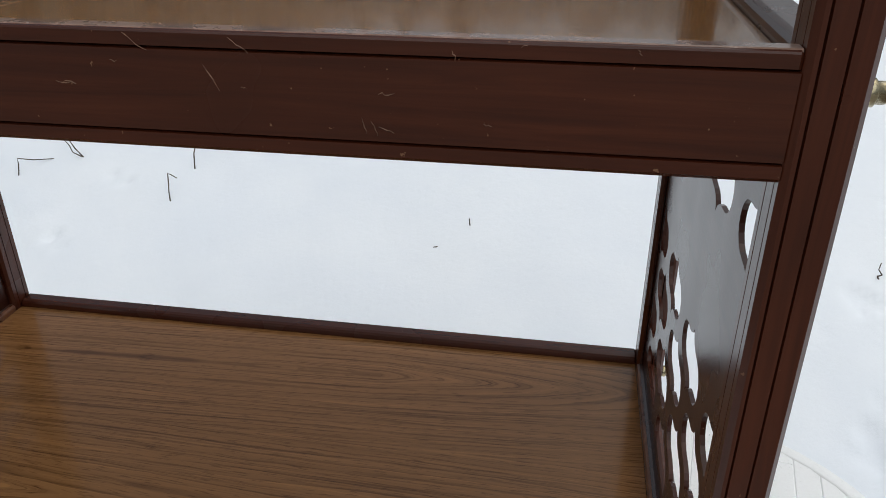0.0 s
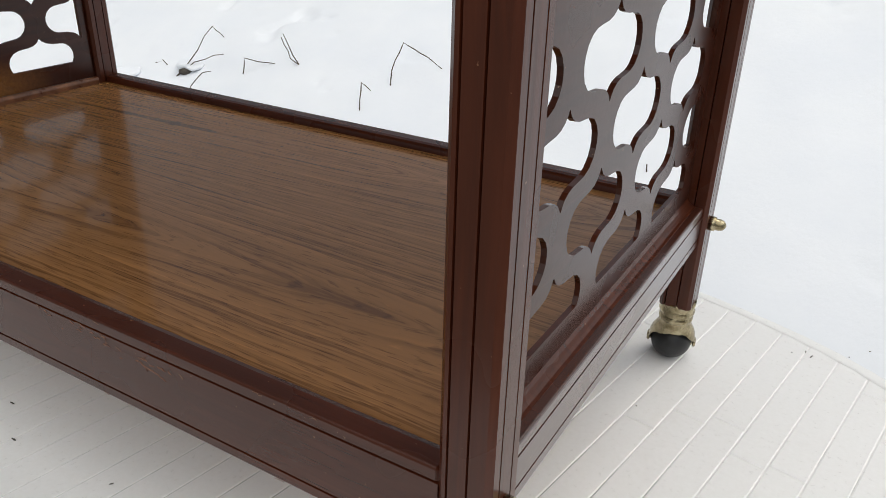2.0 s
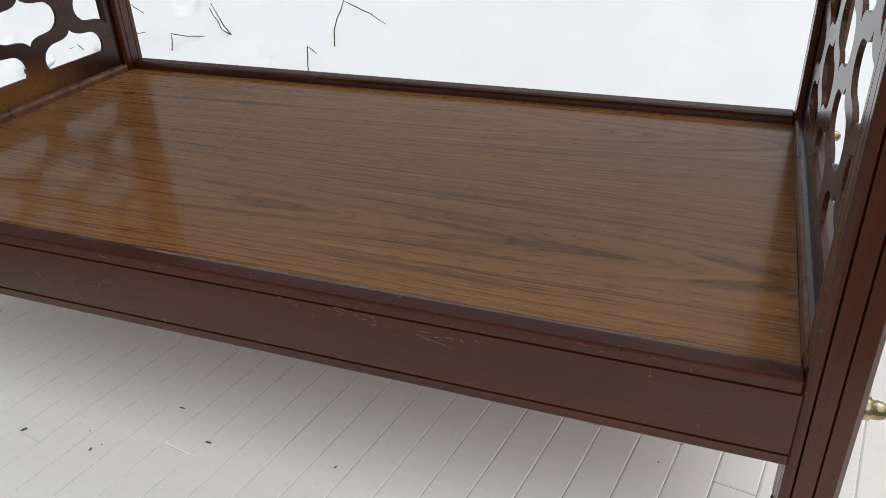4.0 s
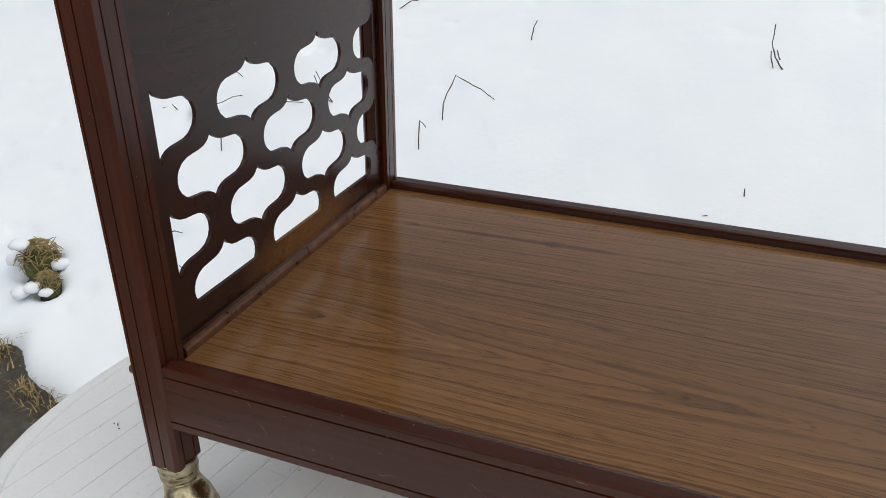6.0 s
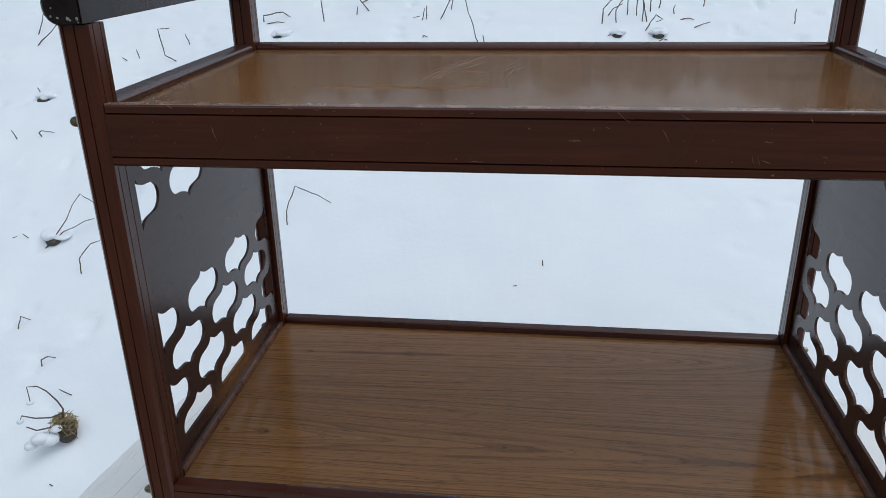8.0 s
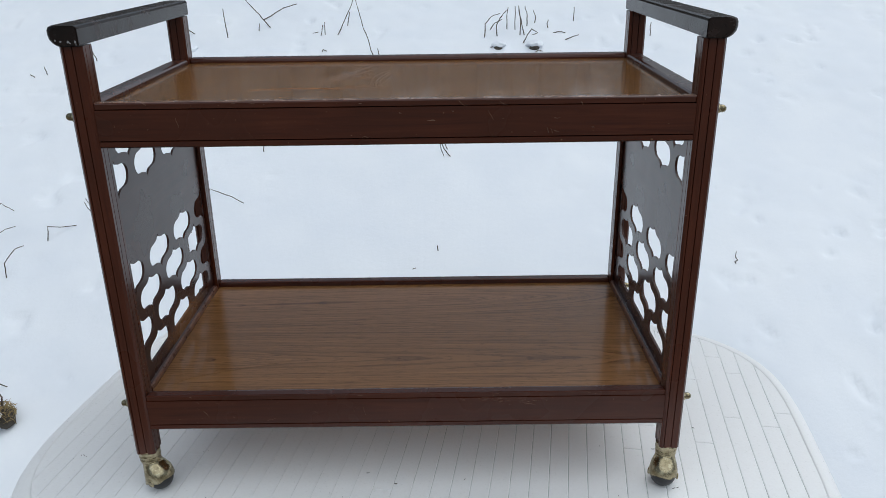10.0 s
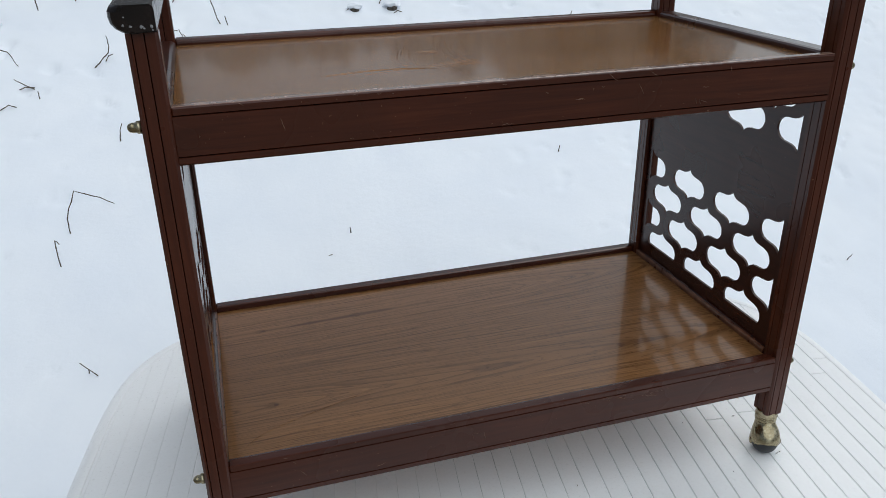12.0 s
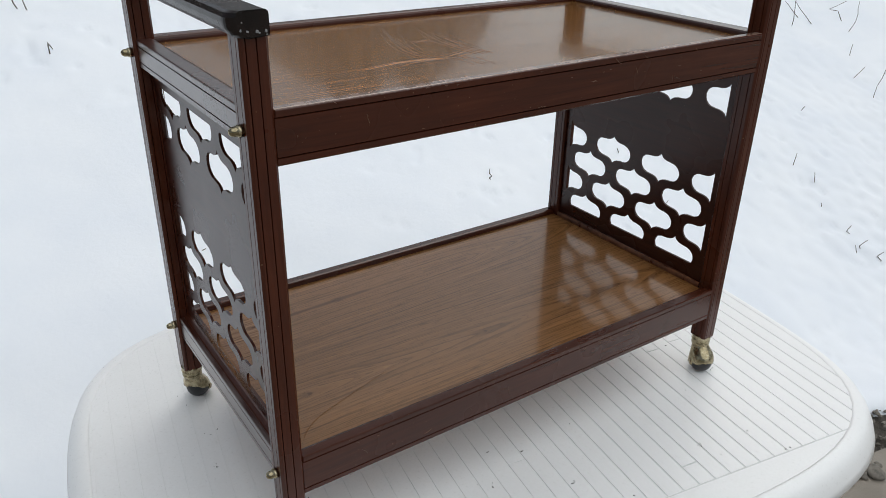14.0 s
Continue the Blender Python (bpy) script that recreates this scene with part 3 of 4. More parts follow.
# handles
def handle(sx):
    """Handle bar: flat towards the tray, overhanging and rounded outwards, with rounded outer corners."""
    bm = bmesh.new()
    z0 = POST_HI
    # width from the inner face, height
    section = [(0.0000, 0.0015), (0.0000, 0.0205), (0.0012, 0.0232), (0.0040, 0.0245), (0.0330, 0.0245), (0.0370, 0.0228), (0.0390, 0.0190), (0.0392, 0.0140), (0.0380, 0.0085), (0.0345, 0.0040), (0.0300, 0.0012), (0.0250, 0.0)]
    y = 0.2140
    # (y, how far the outer side is drawn in)
    run = [(-y, 0.011)] + [(-y + 0.011 * (1 - math.cos(math.pi / 2 * i / 6)), 0.011 * (1 - math.sin(math.pi / 2 * i / 6))) for i in range(1, 7)]
    run += [(0.0, 0.0)] + [(-p, q) for p, q in run[::-1]]
    rings = []
    for yy, pull in run:
        k = (0.0392 - pull) / 0.0392
        rings.append([bm.verts.new((sx * (0.3715 + w * k), yy, z0 + h)) for w, h in section])
    n = len(section)
    for r0, r1 in zip(rings, rings[1:]):
        for i in range(n):
            bm.faces.new((r0[i], r0[(i + 1) % n], r1[(i + 1) % n], r1[i]))
    bm.faces.new(rings[0])
    bm.faces.new(rings[-1])
    bmesh.ops.bevel(bm, geom=[e for e in bm.edges if abs(abs(e.verts[0].co.y) - y) < 1e-6 and abs(abs(e.verts[1].co.y) - y) < 1e-6], offset=0.0012, segments=2, affect="EDGES")
    return part("handle", bm, BLACK, trolley, "worn black lacquered handle bar")


HANDLES = [handle(-1), handle(1)]


# brass cap nuts
def nut_mesh():
    bm = bmesh.new()
    lathe(bm, [(0.0062, 0), (0.0062, 0.0045), (0.0050, 0.0052), (0.0050, 0.0085), (0.0042, 0.0112), (0.0024, 0.0130), (0.0006, 0.0136)], 14)
    return mesh_of("cap_nut", bm, BRASS, True)


NUT = nut_mesh()
for sx in (-1, 1):
    for sy in (-1, 1):
        for z in (0.1460, 0.5635):
            part("cap_nut", NUT, BRASS, trolley, "brass cap nut", at=pose(sx * (PX + PW), sy * 0.194, z, 0, 90 * sx, 0))


# casters
def caster(x, y, heading, tilt):
    """Swivel ball caster: crimped collar with two folds, a bell-shaped hood with a ragged lip, the ball set off from the stem."""
    c = bmesh.new()
    lathe(c, [(0.0128, 0.0470), (0.0150, 0.0490), (0.0153, 0.0515), (0.0144, 0.0532), (0.0142, 0.0545), (0.0156, 0.0562), (0.0160, 0.0585), (0.0150, 0.0602), (0.0152, 0.0620), (0.0158, 0.0650), (0.0157, 0.0672)], 24)
    for v in c.verts:
        a = math.atan2(v.co.y, v.co.x)
        v.co.z += (0.0012 * math.sin(2 * a + x * 9) + 0.0005 * math.sin(7 * a)) * min(1, max(0, (v.co.z - 0.050) / 0.012))
    ob = part("caster", c, BRASS, trolley, "brass hooded ball caster", at=pose(x, y, 0, 0, 0, heading), smooth=True)
    h = bmesh.new()
    steps = 32
    bell = [(0.0, 0.0147, 0.000), (0.10, 0.0143, 0.001), (0.20, 0.0149, 0.003), (0.32, 0.0166, 0.0055), (0.46, 0.0186, 0.0080), (0.62, 0.0200, 0.0098), (0.78, 0.0208, 0.0108), (0.92, 0.0212, 0.0112), (1.0, 0.0217, 0.0113)]
    rings = []
    for inner in (0, 1):
        for f, r, cx in (bell[::-1] if inner else bell):
            ring = []
            for k in range(steps):
                a = 2 * math.pi * k / steps
                lip = 0.0175 - math.tan(tilt) * 0.021 * math.cos(a) + 0.0010 * math.sin(5 * a + x * 7) + 0.0007 * math.sin(9 * a)
                rr = r - 0.0014 * inner
                ring.append(h.verts.new((cx + rr * math.cos(a), rr * math.sin(a), 0.0500 + f * (lip - 0.0500) - 0.0010 * inner * (f < 0.5))))
            rings.append(ring)
    for r0, r1 in zip(rings, rings[1:]):
        for k in range(steps):
            h.faces.new((r0[k], r0[(k + 1) % steps], r1[(k + 1) % steps], r1[k]))
    h.faces.new(rings[0])
    h.faces.new(rings[-1])
    part("hood", h, BRASS, ob, smooth=True)
    # small ears that hold the axle
    for sy in (-1, 1):
        e = bmesh.new()
        lathe(e, [(0.0046, 0), (0.0050, 0.0012), (0.0040, 0.0024), (0.0010, 0.0028)], 12)
        for v in e.verts:
            v.co = Vector((0.0125 + v.co.x, sy * (0.0196 + v.co.z), 0.0185 + v.co.y))
        part("axle_cap", e, BRASS, ob, smooth=True)
    b = bmesh.new()
    bmesh.ops.create_uvsphere(b, u_segments=24, v_segments=16, radius=0.0186)
    bmesh.ops.translate(b, verts=b.verts[:], vec=(0.0125, 0, 0.0186))
    part("ball_wheel", b, RUBBER, ob, "black rubber ball", smooth=True)
    return ob


PCX, PCY = PX + PW / 2, (PY0 + PY1) / 2
caster(-PCX, -PCY, -20, -0.30)
caster(PCX, -PCY, 250, -0.30)
caster(-PCX, PCY, 48, 0.55)
caster(PCX, PCY, 104, 0.72)


# ---- scuffs, scratches and chips on the trolley ----
def scuff(rail, x, z, length, slant, wide=0.0006):
    """A short pale scratch on the front face of a long rail."""
    bm = bmesh.new()
    k = 5
    a = radians(slant)
    rows = []
    for i in range(k + 1):
        t = i / k
        w = wide * (0.35 + 0.65 * math.sin(math.pi * min(0.95, t + 0.05))) * RND.uniform(0.7, 1.2)
        px = x + (t - 0.5) * length * math.cos(a) + 0.0006 * RND.uniform(-1, 1)
        pz = z + (t - 0.5) * length * math.sin(a) + 0.0006 * RND.uniform(-1, 1)
        rows.append([bm.verts.new((px + s * w / 2 * math.sin(a), -FRONT - d, pz - s * w / 2 * math.cos(a))) for s, d in ((-1, 0), (0, 0.00035), (1, 0))])
    for r0, r1 in zip(rows, rows[1:]):
        for j in range(2):
            bm.faces.new((r0[j], r0[j + 1], r1[j + 1], r1[j]))
    part("scratch", bm, SCUFF, RAILS[rail, -1])


for x, z, length, slant in ((0.083, 0.576, 0.013, -38), (0.133, 0.576, 0.011, -32), (0.118, 0.561, 0.014, -62), (-0.271, 0.557, 0.014, -76), (-0.308, 0.5805, 0.006, -30),
                            (-0.349, 0.553, 0.003, 80), (0.230, 0.575, 0.004, -60), (0.043, 0.556, 0.007, -8), (0.006, 0.566, 0.003, -40), (0.046, 0.556, 0.007, -4)):
    scuff("upper", x, z, length, slant)
for x, z, length, slant in ((-0.038, 0.536, 0.012, -2), (-0.205, 0.537, 0.004, 0), (0.071, 0.567, 0.003, 0), (0.189, 0.542, 0.008, -80), (0.194, 0.541, 0.007, -70),
                            (0.199, 0.5405, 0.007, -20), (0.245, 0.545, 0.004, -30), (0.133, 0.557, 0.004, 0), (0.200, 0.557, 0.008, -2), (0.307, 0.579, 0.004, -60)):
    scuff("upper", x, z, length, slant, 0.0005)
for x, z, length, slant in ((-0.128, 0.133, 0.012, -38), (-0.060, 0.135, 0.014, -78), (-0.075, 0.137, 0.008, -78), (-0.069, 0.1405, 0.010, 0), (-0.297, 0.152, 0.005, -40),
                            (-0.288, 0.134, 0.013, -52), (-0.269, 0.150, 0.005, -5), (0.182, 0.143, 0.011, -16), (0.173, 0.145, 0.008, -8), (0.114, 0.155, 0.010, -4), (-0.194, 0.123, 0.012, 14)):
    scuff("lower", x, z, length, slant, 0.0005)


for _ in range(26):
    x = RND.gauss(0.13, 0.035)
    scuff("lower", x, 0.1515 - 0.05 * (x - 0.11) + RND.gauss(0, 0.0028), RND.uniform(0.002, 0.007), RND.choice((-8, -20, 0, 4, -35)), RND.uniform(0.0004, 0.0008))
for _ in range(5):
    scuff("upper", RND.uniform(-0.33, 0.33), 0.579 + RND.gauss(0, 0.001), RND.uniform(0.002, 0.006), RND.choice((0, -6, 5)), 0.0004)
for _ in range(16):
    scuff("lower", RND.uniform(-0.33, 0.33), RND.choice((0.1618, 0.1095)) + RND.gauss(0, 0.0008), RND.uniform(0.002, 0.008), RND.choice((0, -4, 3)), 0.0004)


def board_scratch(board, z, wide, *points, mat=LAM_UP):
    """A fine curved ridge or scratch on a tray board."""
    bm = bmesh.new()
    pts = [Vector((x, y, z)) for x, y in points]
    run = []
    for a, b in zip(pts, pts[1:]):
        run += [a.lerp(b, i / 6) for i in range(6)]
    run.append(pts[-1])
    for _ in range(6):
        run = [run[0]] + [(a + 2 * b + c) / 4 for a, b, c in zip(run, run[1:], run[2:])] + [run[-1]]
    rows = []
    for i, p in enumerate(run):
        d = (run[min(i + 1, len(run) - 1)] - run[max(i - 1, 0)]).normalized()
        side = Vector((-d.y, d.x, 0)) * wide * 0.5 * (0.25 + 0.75 * math.sin(math.pi * min(1, (i + 0.6) / len(run))))
        rows.append((bm.verts.new(p + side), bm.verts.new(p + Vector((0, 0, 0.09 * wide + 0.0001))), bm.verts.new(p - side)))
    for r0, r1 in zip(rows, rows[1:]):
        for j in range(2):
            bm.faces.new((r0[j], r0[j + 1], r1[j + 1], r1[j]))
    part("scratch", bm, mat, BOARDS[board])


UP_Z, LOW_Z = UPP[1] - 0.0084, LOW[1] - 0.0084
SWIRLS = (
    (0.0030, ((-0.059, 0.137), (-0.095, 0.040), (-0.110, -0.015), (-0.110, -0.077))),
    (0.0022, ((-0.074, 0.092), (-0.102, -0.019))),
    (0.0030, ((-0.013, 0.113), (-0.035, 0.030), (-0.039, -0.032), (-0.031, -0.079))),
    (0.0022, ((-0.012, 0.072), (-0.029, -0.048))),
    (0.0026, ((-0.210, -0.083), (-0.143, -0.068), (-0.091, -0.077))),
    (0.0022, ((-0.066, -0.071), (-0.068, -0.129))),
    (0.0022, ((-0.086, -0.070), (-0.034, -0.056))),
    (0.0022, ((-0.068, 0.024), (-0.060, 0.027), (-0.055, 0.020), (-0.061, 0.013), (-0.069, 0.017))),
)
for wide, run in SWIRLS:
    for dx, dy, share in ((0, 0, 0.75), (0.007, 0.003, 0.55), (-0.008, 0.005, 0.45), (0.015, -0.006, 0.4)):
        k = RND.uniform(0.0, 0.25)
        a, b = run[0], run[-1]
        moved = [(x + dx + RND.uniform(-0.002, 0.002), y + dy + RND.uniform(-0.002, 0.002)) for x, y in run]
        if dx:
            moved[0] = (moved[0][0] + k * (b[0] - a[0]), moved[0][1] + k * (b[1] - a[1]))
        board_scratch("upper", UP_Z, wide * share, *moved)
board_scratch("lower", LOW_Z, 0.0013, (-0.352, -0.168), (-0.338, -0.152), (-0.318, -0.139), (-0.260, -0.120), (-0.180, -0.095), mat=LAM_LOW)


def chip(x, z, r):
    """A pale bruise on the end of a handle."""
    bm = bmesh.new()
    k = 7
    rim = [bm.verts.new((x + r * RND.uniform(0.6, 1.2) * math.cos(2 * math.pi * i / k), -0.2141, z + r * RND.uniform(0.6, 1.2) * math.sin(2 * math.pi * i / k))) for i in range(k)]
    mid = bm.verts.new((x, -0.2145, z))
    for i in range(k):
        bm.faces.new((rim[i], rim[(i + 1) % k], mid))
    part("chip", bm, PALE_CHIP, HANDLES[0])


for x, z, r in ((-0.3985, 0.6580, 0.0013), (-0.3925, 0.6570, 0.0014), (-0.3835, 0.6565, 0.0019), (-0.3815, 0.6550, 0.0011), (-0.3752, 0.6565, 0.0017), (-0.3745, 0.6530, 0.0009), (-0.397, 0.6650, 0.0008)):
    chip(x, z, r)


# ---- dirt on the table ----
def specks():
    """Crumbs of dirt and bits of stalk on the table."""
    rnd = random.Random(11)
    bm = bmesh.new()
    spots = [(-0.531, -0.121, 5), (-0.331, -0.117, 2), (-0.108, -0.226, 2), (0.305, -0.362, 2), (0.327, -0.422, 2), (-0.398, 0.095, 3), (-0.409, 0.213, 1), (-0.416, 0.019, 4),
             (0.213, -0.337, 3), (0.004, -0.280, 2), (-0.064, -0.173, 1), (0.310, -0.233, 1), (0.493, 0.282, 4), (-0.102, -0.235, 1), (0.085, -0.191, 1), (0.400, -0.215, 3)]
    spots += [(rnd.uniform(-0.5, 0.55), rnd.uniform(-0.40, 0.32), 1) for _ in range(24)]
    for x, y, k in spots:
        for _ in range(k):
            px, py = x + rnd.gauss(0, 0.006) * (k > 1), y + rnd.gauss(0, 0.006) * (k > 1)
            a, length, r = rnd.uniform(0, math.pi), rnd.choice((0.0010, 0.0014, 0.0030, 0.0050)), rnd.uniform(0.0004, 0.0008)
            d = Vector((math.cos(a), math.sin(a), 0)) * length / 2
            c = Vector((px, py, T + 0.0004 + r * 0.8))
            tube(bm, [c - d, c, c + d], [r * 0.6, r, r * 0.6], 5)
    ob = new("dirt_specks", mesh_of("dirt_specks", bm, DIRT, True))
    tagged(ob, "dark dirt crumbs scattered over the white table", "dirt", kind="stuff")


specks()


# ---- dead stalks in the snow ----
def stalk(x, y, turn, *bends):
    """A dead plant stalk stuck in the snow; bends: sideways, upward and, where it leans, away from its foot, in the plane turned by that many degrees."""
    rnd = random.Random(int(abs(x) * 1000 + abs(y) * 7000))
    c, s = math.cos(radians(turn)), math.sin(radians(turn))
    foot = Vector((x, y, snow_top(x, y)))
    pts = [Vector((0, 0, -0.02)), Vector((0, 0, 0))] + [Vector((a * c - sum(far) * s, a * s + sum(far) * c, h)) for a, h, *far in bends]
    # a few points between, with a slight crook
    run = [pts[0]]
    for a, b in zip(pts, pts[1:]):
        for i in range(1, 4):
            q = a.lerp(b, i / 3)
            if i < 3:
                q += Vector((rnd.gauss(0, 1), rnd.gauss(0, 1), rnd.gauss(0, 1))) * 0.02 * (b - a).length
            run.append(q)
    n = len(run)
    thick = 1 + 0.25 * max(0, y - 1.0)
    radii = [(0.0021 - 0.0010 * i / n) * thick * rnd.uniform(0.85, 1.15) for i in range(n)]
    bm = bmesh.new()
    tube(bm, run, radii, 5)
    ob = new("dead_stalk", mesh_of("dead_stalk", bm, TWIG, True))
    ob.location = foot
    size = max((p.z for p in pts), default=0)
    tagged(ob, "short broken brown stalk stub poking out of snow" if size < 0.045 else "thin bent brown dead stalk standing in snow", "dead stalk", "dead stalks in the snow")
    return ob


stalk(-1.161, 2.112, 16, (0.018, 0.068), (0.052, 0.133), (0.11, 0.178), (0.163, 0.152), (0.186, 0.1))
stalk(-1.099, 2.079, 15, (-0.026, 0.051), (-0.068, 0.107))
stalk(-1.214, 2.161, 17, (-0.017, 0.046), (-0.021, 0.099))
stalk(-0.949, 2.172, 12, (-0.026, 0.016), (-0.059, 0.042))
stalk(-0.998, 2.167, 12, (0.02, 0.008), (0.053, 0.004))
stalk(-1.049, 2.048, 13, (0.03, 0.016), (0.058, 0.002))
stalk(-1.148, 1.943, 16, (0.039, 0.026), (0.087, 0.031))
stalk(-1.254, 2.694, 15, (-0.0, 0.027), (0.089, 0.04), (0.132, 0.01), (0.158, -0.011))
stalk(-1.233, 2.671, 15, (0.047, 0.009), (0.093, 0.005))
stalk(-0.925, 2.102, 12, (-0.001, 0.027))
stalk(0.88, 1.59, -10, (0.004, 0.026))
stalk(-0.049, 1.25, 3, (0.011, 0.003))
stalk(-0.802, 1.458, 20, (0.002, 0.044, 0.01), (0.037, 0.126, 0.015), (0.088, 0.095, 0.025), (0.15, 0.051, 0.038))
stalk(-0.822, 1.328, 20, (0.002, 0.077, 0.018), (0.017, 0.045, 0.06))
stalk(-1.597, 1.339, 36, (0.046, 0.047), (0.136, 0.166), (0.17, 0.131))
stalk(-1.597, 1.339, 36, (0.063, 0.047), (0.164, 0.074))
stalk(-1.413, 1.229, 35, (0.003, 0.05), (0.043, 0.093), (0.072, 0.099))
stalk(-1.333, 1.385, 44, (0.008, 0.051), (0.152, 0.01))
stalk(-1.165, 1.467, 40, (-0.044, 0.098))
stalk(-1.165, 1.467, 40, (-0.026, 0.02), (-0.05, 0.086))
stalk(0.087, 1.807, -3, (-0.025, 0.031), (-0.04, 0.071), (-0.04, 0.121))
stalk(0.087, 1.807, -3, (-0.023, -0.013), (-0.038, 0.047))
stalk(0.077, 1.848, -3, (-0.012, 0.026))
stalk(-0.657, 1.862, 14, (0.005, 0.038), (0.015, 0.061))
stalk(0.037, 1.326, -2, (-0.002, 0.019))
stalk(-0.747, 2.294, 5, (0.029, 0.028), (0.056, 0.052), (0.063, 0.076), (0.059, 0.117))
stalk(-0.707, 2.323, 5, (0.014, 0.021), (0.028, 0.024))
stalk(-0.441, 2.375, 0, (0.014, 0.022), (0.029, 0.044), (0.017, 0.077))
stalk(-0.38, 2.393, -1, (-0.012, 0.021), (-0.033, 0.048))
stalk(-0.482, 2.498, 1, (0.02, 0.001), (0.049, 0.003))
stalk(-0.533, 2.278, 2, (0.016, 0.009), (0.054, 0.016), (0.093, 0.008))
stalk(-0.482, 2.28, 1, (0.003, 0.022))
stalk(-0.56, 2.176, 0, (0.035, 0.004))
stalk(-0.503, 2.569, 1, (0.004, 0.01), (0.024, 0.0))
stalk(-2.31, 2.595, 33, (0.017, 0.037), (0.047, 0.111))
stalk(-2.265, 2.509, 34, (0.067, 0.059), (0.141, 0.123), (0.182, 0.142))
stalk(-2.056, 2.155, 34, (-0.01, 0.031))
stalk(-2.056, 2.155, 34, (0.037, 0.01))
stalk(-1.811, 2.022, 32, (-0.007, 0.049))
stalk(-1.991, 1.855, 36, (-0.014, 0.037))
stalk(-1.898, 1.873, 34, (-0.008, 0.015), (0.004, 0.023), (0.047, 0.009))
stalk(-1.51, 1.021, 38, (0.014, 0.038), (0.037, 0.02))
stalk(-1.375, 0.91, 37, (0.002, 0.02), (0.019, 0.025), (0.039, 0.016))
stalk(-1.236, 0.819, 36, (-0.026, 0.027))
stalk(-1.672, 1.368, 36, (-0.013, 0.018))
stalk(-1.724, 1.364, 37, (0.022, 0.004))
stalk(-0.969, 2.684, 16, (-0.005, 0.06), (-0.009, 0.135))
stalk(-0.777, 2.766, 13, (-0.035, 0.043), (-0.076, 0.095), (-0.112, 0.141))
stalk(-0.828, 2.846, 14, (0.108, 0.055), (0.172, 0.071))
stalk(-0.828, 2.737, 14, (0.005, 0.036))
stalk(-0.522, 2.697, 10, (0.011, 0.049))
stalk(-0.503, 2.703, 10, (0.002, 0.059))
stalk(-0.564, 2.717, 10, (0.026, 0.004))
stalk(-0.441, 2.698, 9, (0.04, 0.075), (0.067, 0.125), (0.086, 0.172))
stalk(-0.401, 2.78, 8, (0.013, 0.064))
stalk(-0.26, 2.532, 6, (-0.019, 0.067), (-0.047, 0.152), (-0.071, 0.252))
stalk(0.266, 2.677, -1, (0.002, 0.064), (0.031, 0.098), (0.073, 0.113))
stalk(0.327, 2.683, -2, (-0.004, 0.051), (0.022, 0.094), (0.042, 0.119))
stalk(0.297, 2.746, -2, (0.02, 0.03), (0.058, 0.049))
stalk(0.378, 2.748, -3, (-0.001, 0.056), (0.005, 0.103))
stalk(0.438, 2.697, -4, (0.002, 0.06), (-0.01, 0.135))
stalk(0.458, 2.699, -4, (-0.013, 0.051), (-0.029, 0.118))
stalk(0.418, 2.745, -4, (-0.002, 0.111))
stalk(0.479, 2.779, -4, (-0.0, 0.052), (-0.012, 0.094))
stalk(0.448, 2.632, -4, (0.015, 0.03), (0.038, 0.065), (0.068, 0.046), (0.041, 0.037))
stalk(0.579, 2.754, -6, (-0.005, 0.017), (0.001, 0.037))
stalk(0.6, 2.706, -6, (0.029, 0.006), (0.056, 0.001))
stalk(0.65, 2.642, -7, (0.033, 0.014), (0.061, 0.023))
stalk(0.713, 2.822, -8, (0.001, 0.066))
stalk(0.496, 2.551, -4, (0.016, 0.01), (0.036, 0.004))
stalk(0.287, 2.588, -2, (0.016, 0.01))
stalk(0.519, 2.804, -5, (0.005, 0.028), (-0.008, 0.058))
stalk(0.317, 2.59, -2, (0.009, 0.004))
stalk(1.054, 2.647, -14, (-0.003, 0.041), (0.0, 0.06))
stalk(-1.555, 2.386, 26, (-0.042, 0.028), (-0.056, 0.137), (-0.008, 0.14))
stalk(-1.739, 2.419, 28, (-0.007, 0.038))
stalk(-1.544, 2.515, 25, (-0.012, 0.044))
stalk(-1.787, 2.398, 29, (-0.017, 0.014))
stalk(3.71, 1.823, -58, (-0.003, 0.106), (-0.01, 0.169))
stalk(3.895, 1.814, -59, (-0.114, 0.125))
stalk(3.851, 1.879, -58, (-0.091, 0.092))
stalk(4.202, 1.804, -61, (-0.031, 0.055), (-0.084, 0.061), (0.006, 0.119))
stalk(4.111, 1.692, -62, (0.025, 0.069), (0.02, 0.183))
stalk(3.838, 1.505, -62, (0.003, 0.064))
stalk(3.624, 1.338, -63, (0.041, 0.064))
stalk(3.559, 1.174, -64, (0.026, 0.17))
stalk(2.957, 1.209, -60, (0.013, 0.022))
stalk(2.505, 0.927, -60, (0.005, 0.06))
stalk(2.524, 0.822, -62, (-0.008, 0.039))
stalk(2.415, 0.708, -63, (-0.004, 0.017))
stalk(2.404, 0.558, -65, (-0.013, 0.009), (-0.002, 0.038))
stalk(2.333, 0.477, -66, (-0.012, 0.033))
stalk(2.364, 0.483, -66, (-0.005, 0.011), (0.019, 0.043))
stalk(2.402, 0.408, -67, (-0.018, 0.013), (0.001, 0.038))
stalk(1.04, 1.245, -38, (-0.004, 0.006), (0.006, 0.013), (-0.005, 0.024), (-0.003, 0.042))
stalk(1.296, 2.418, -17, (0.01, 0.033))
stalk(1.66, 0.927, -45, (0.012, 0.024))
stalk(1.687, 1.217, -42, (-0.009, 0.02))
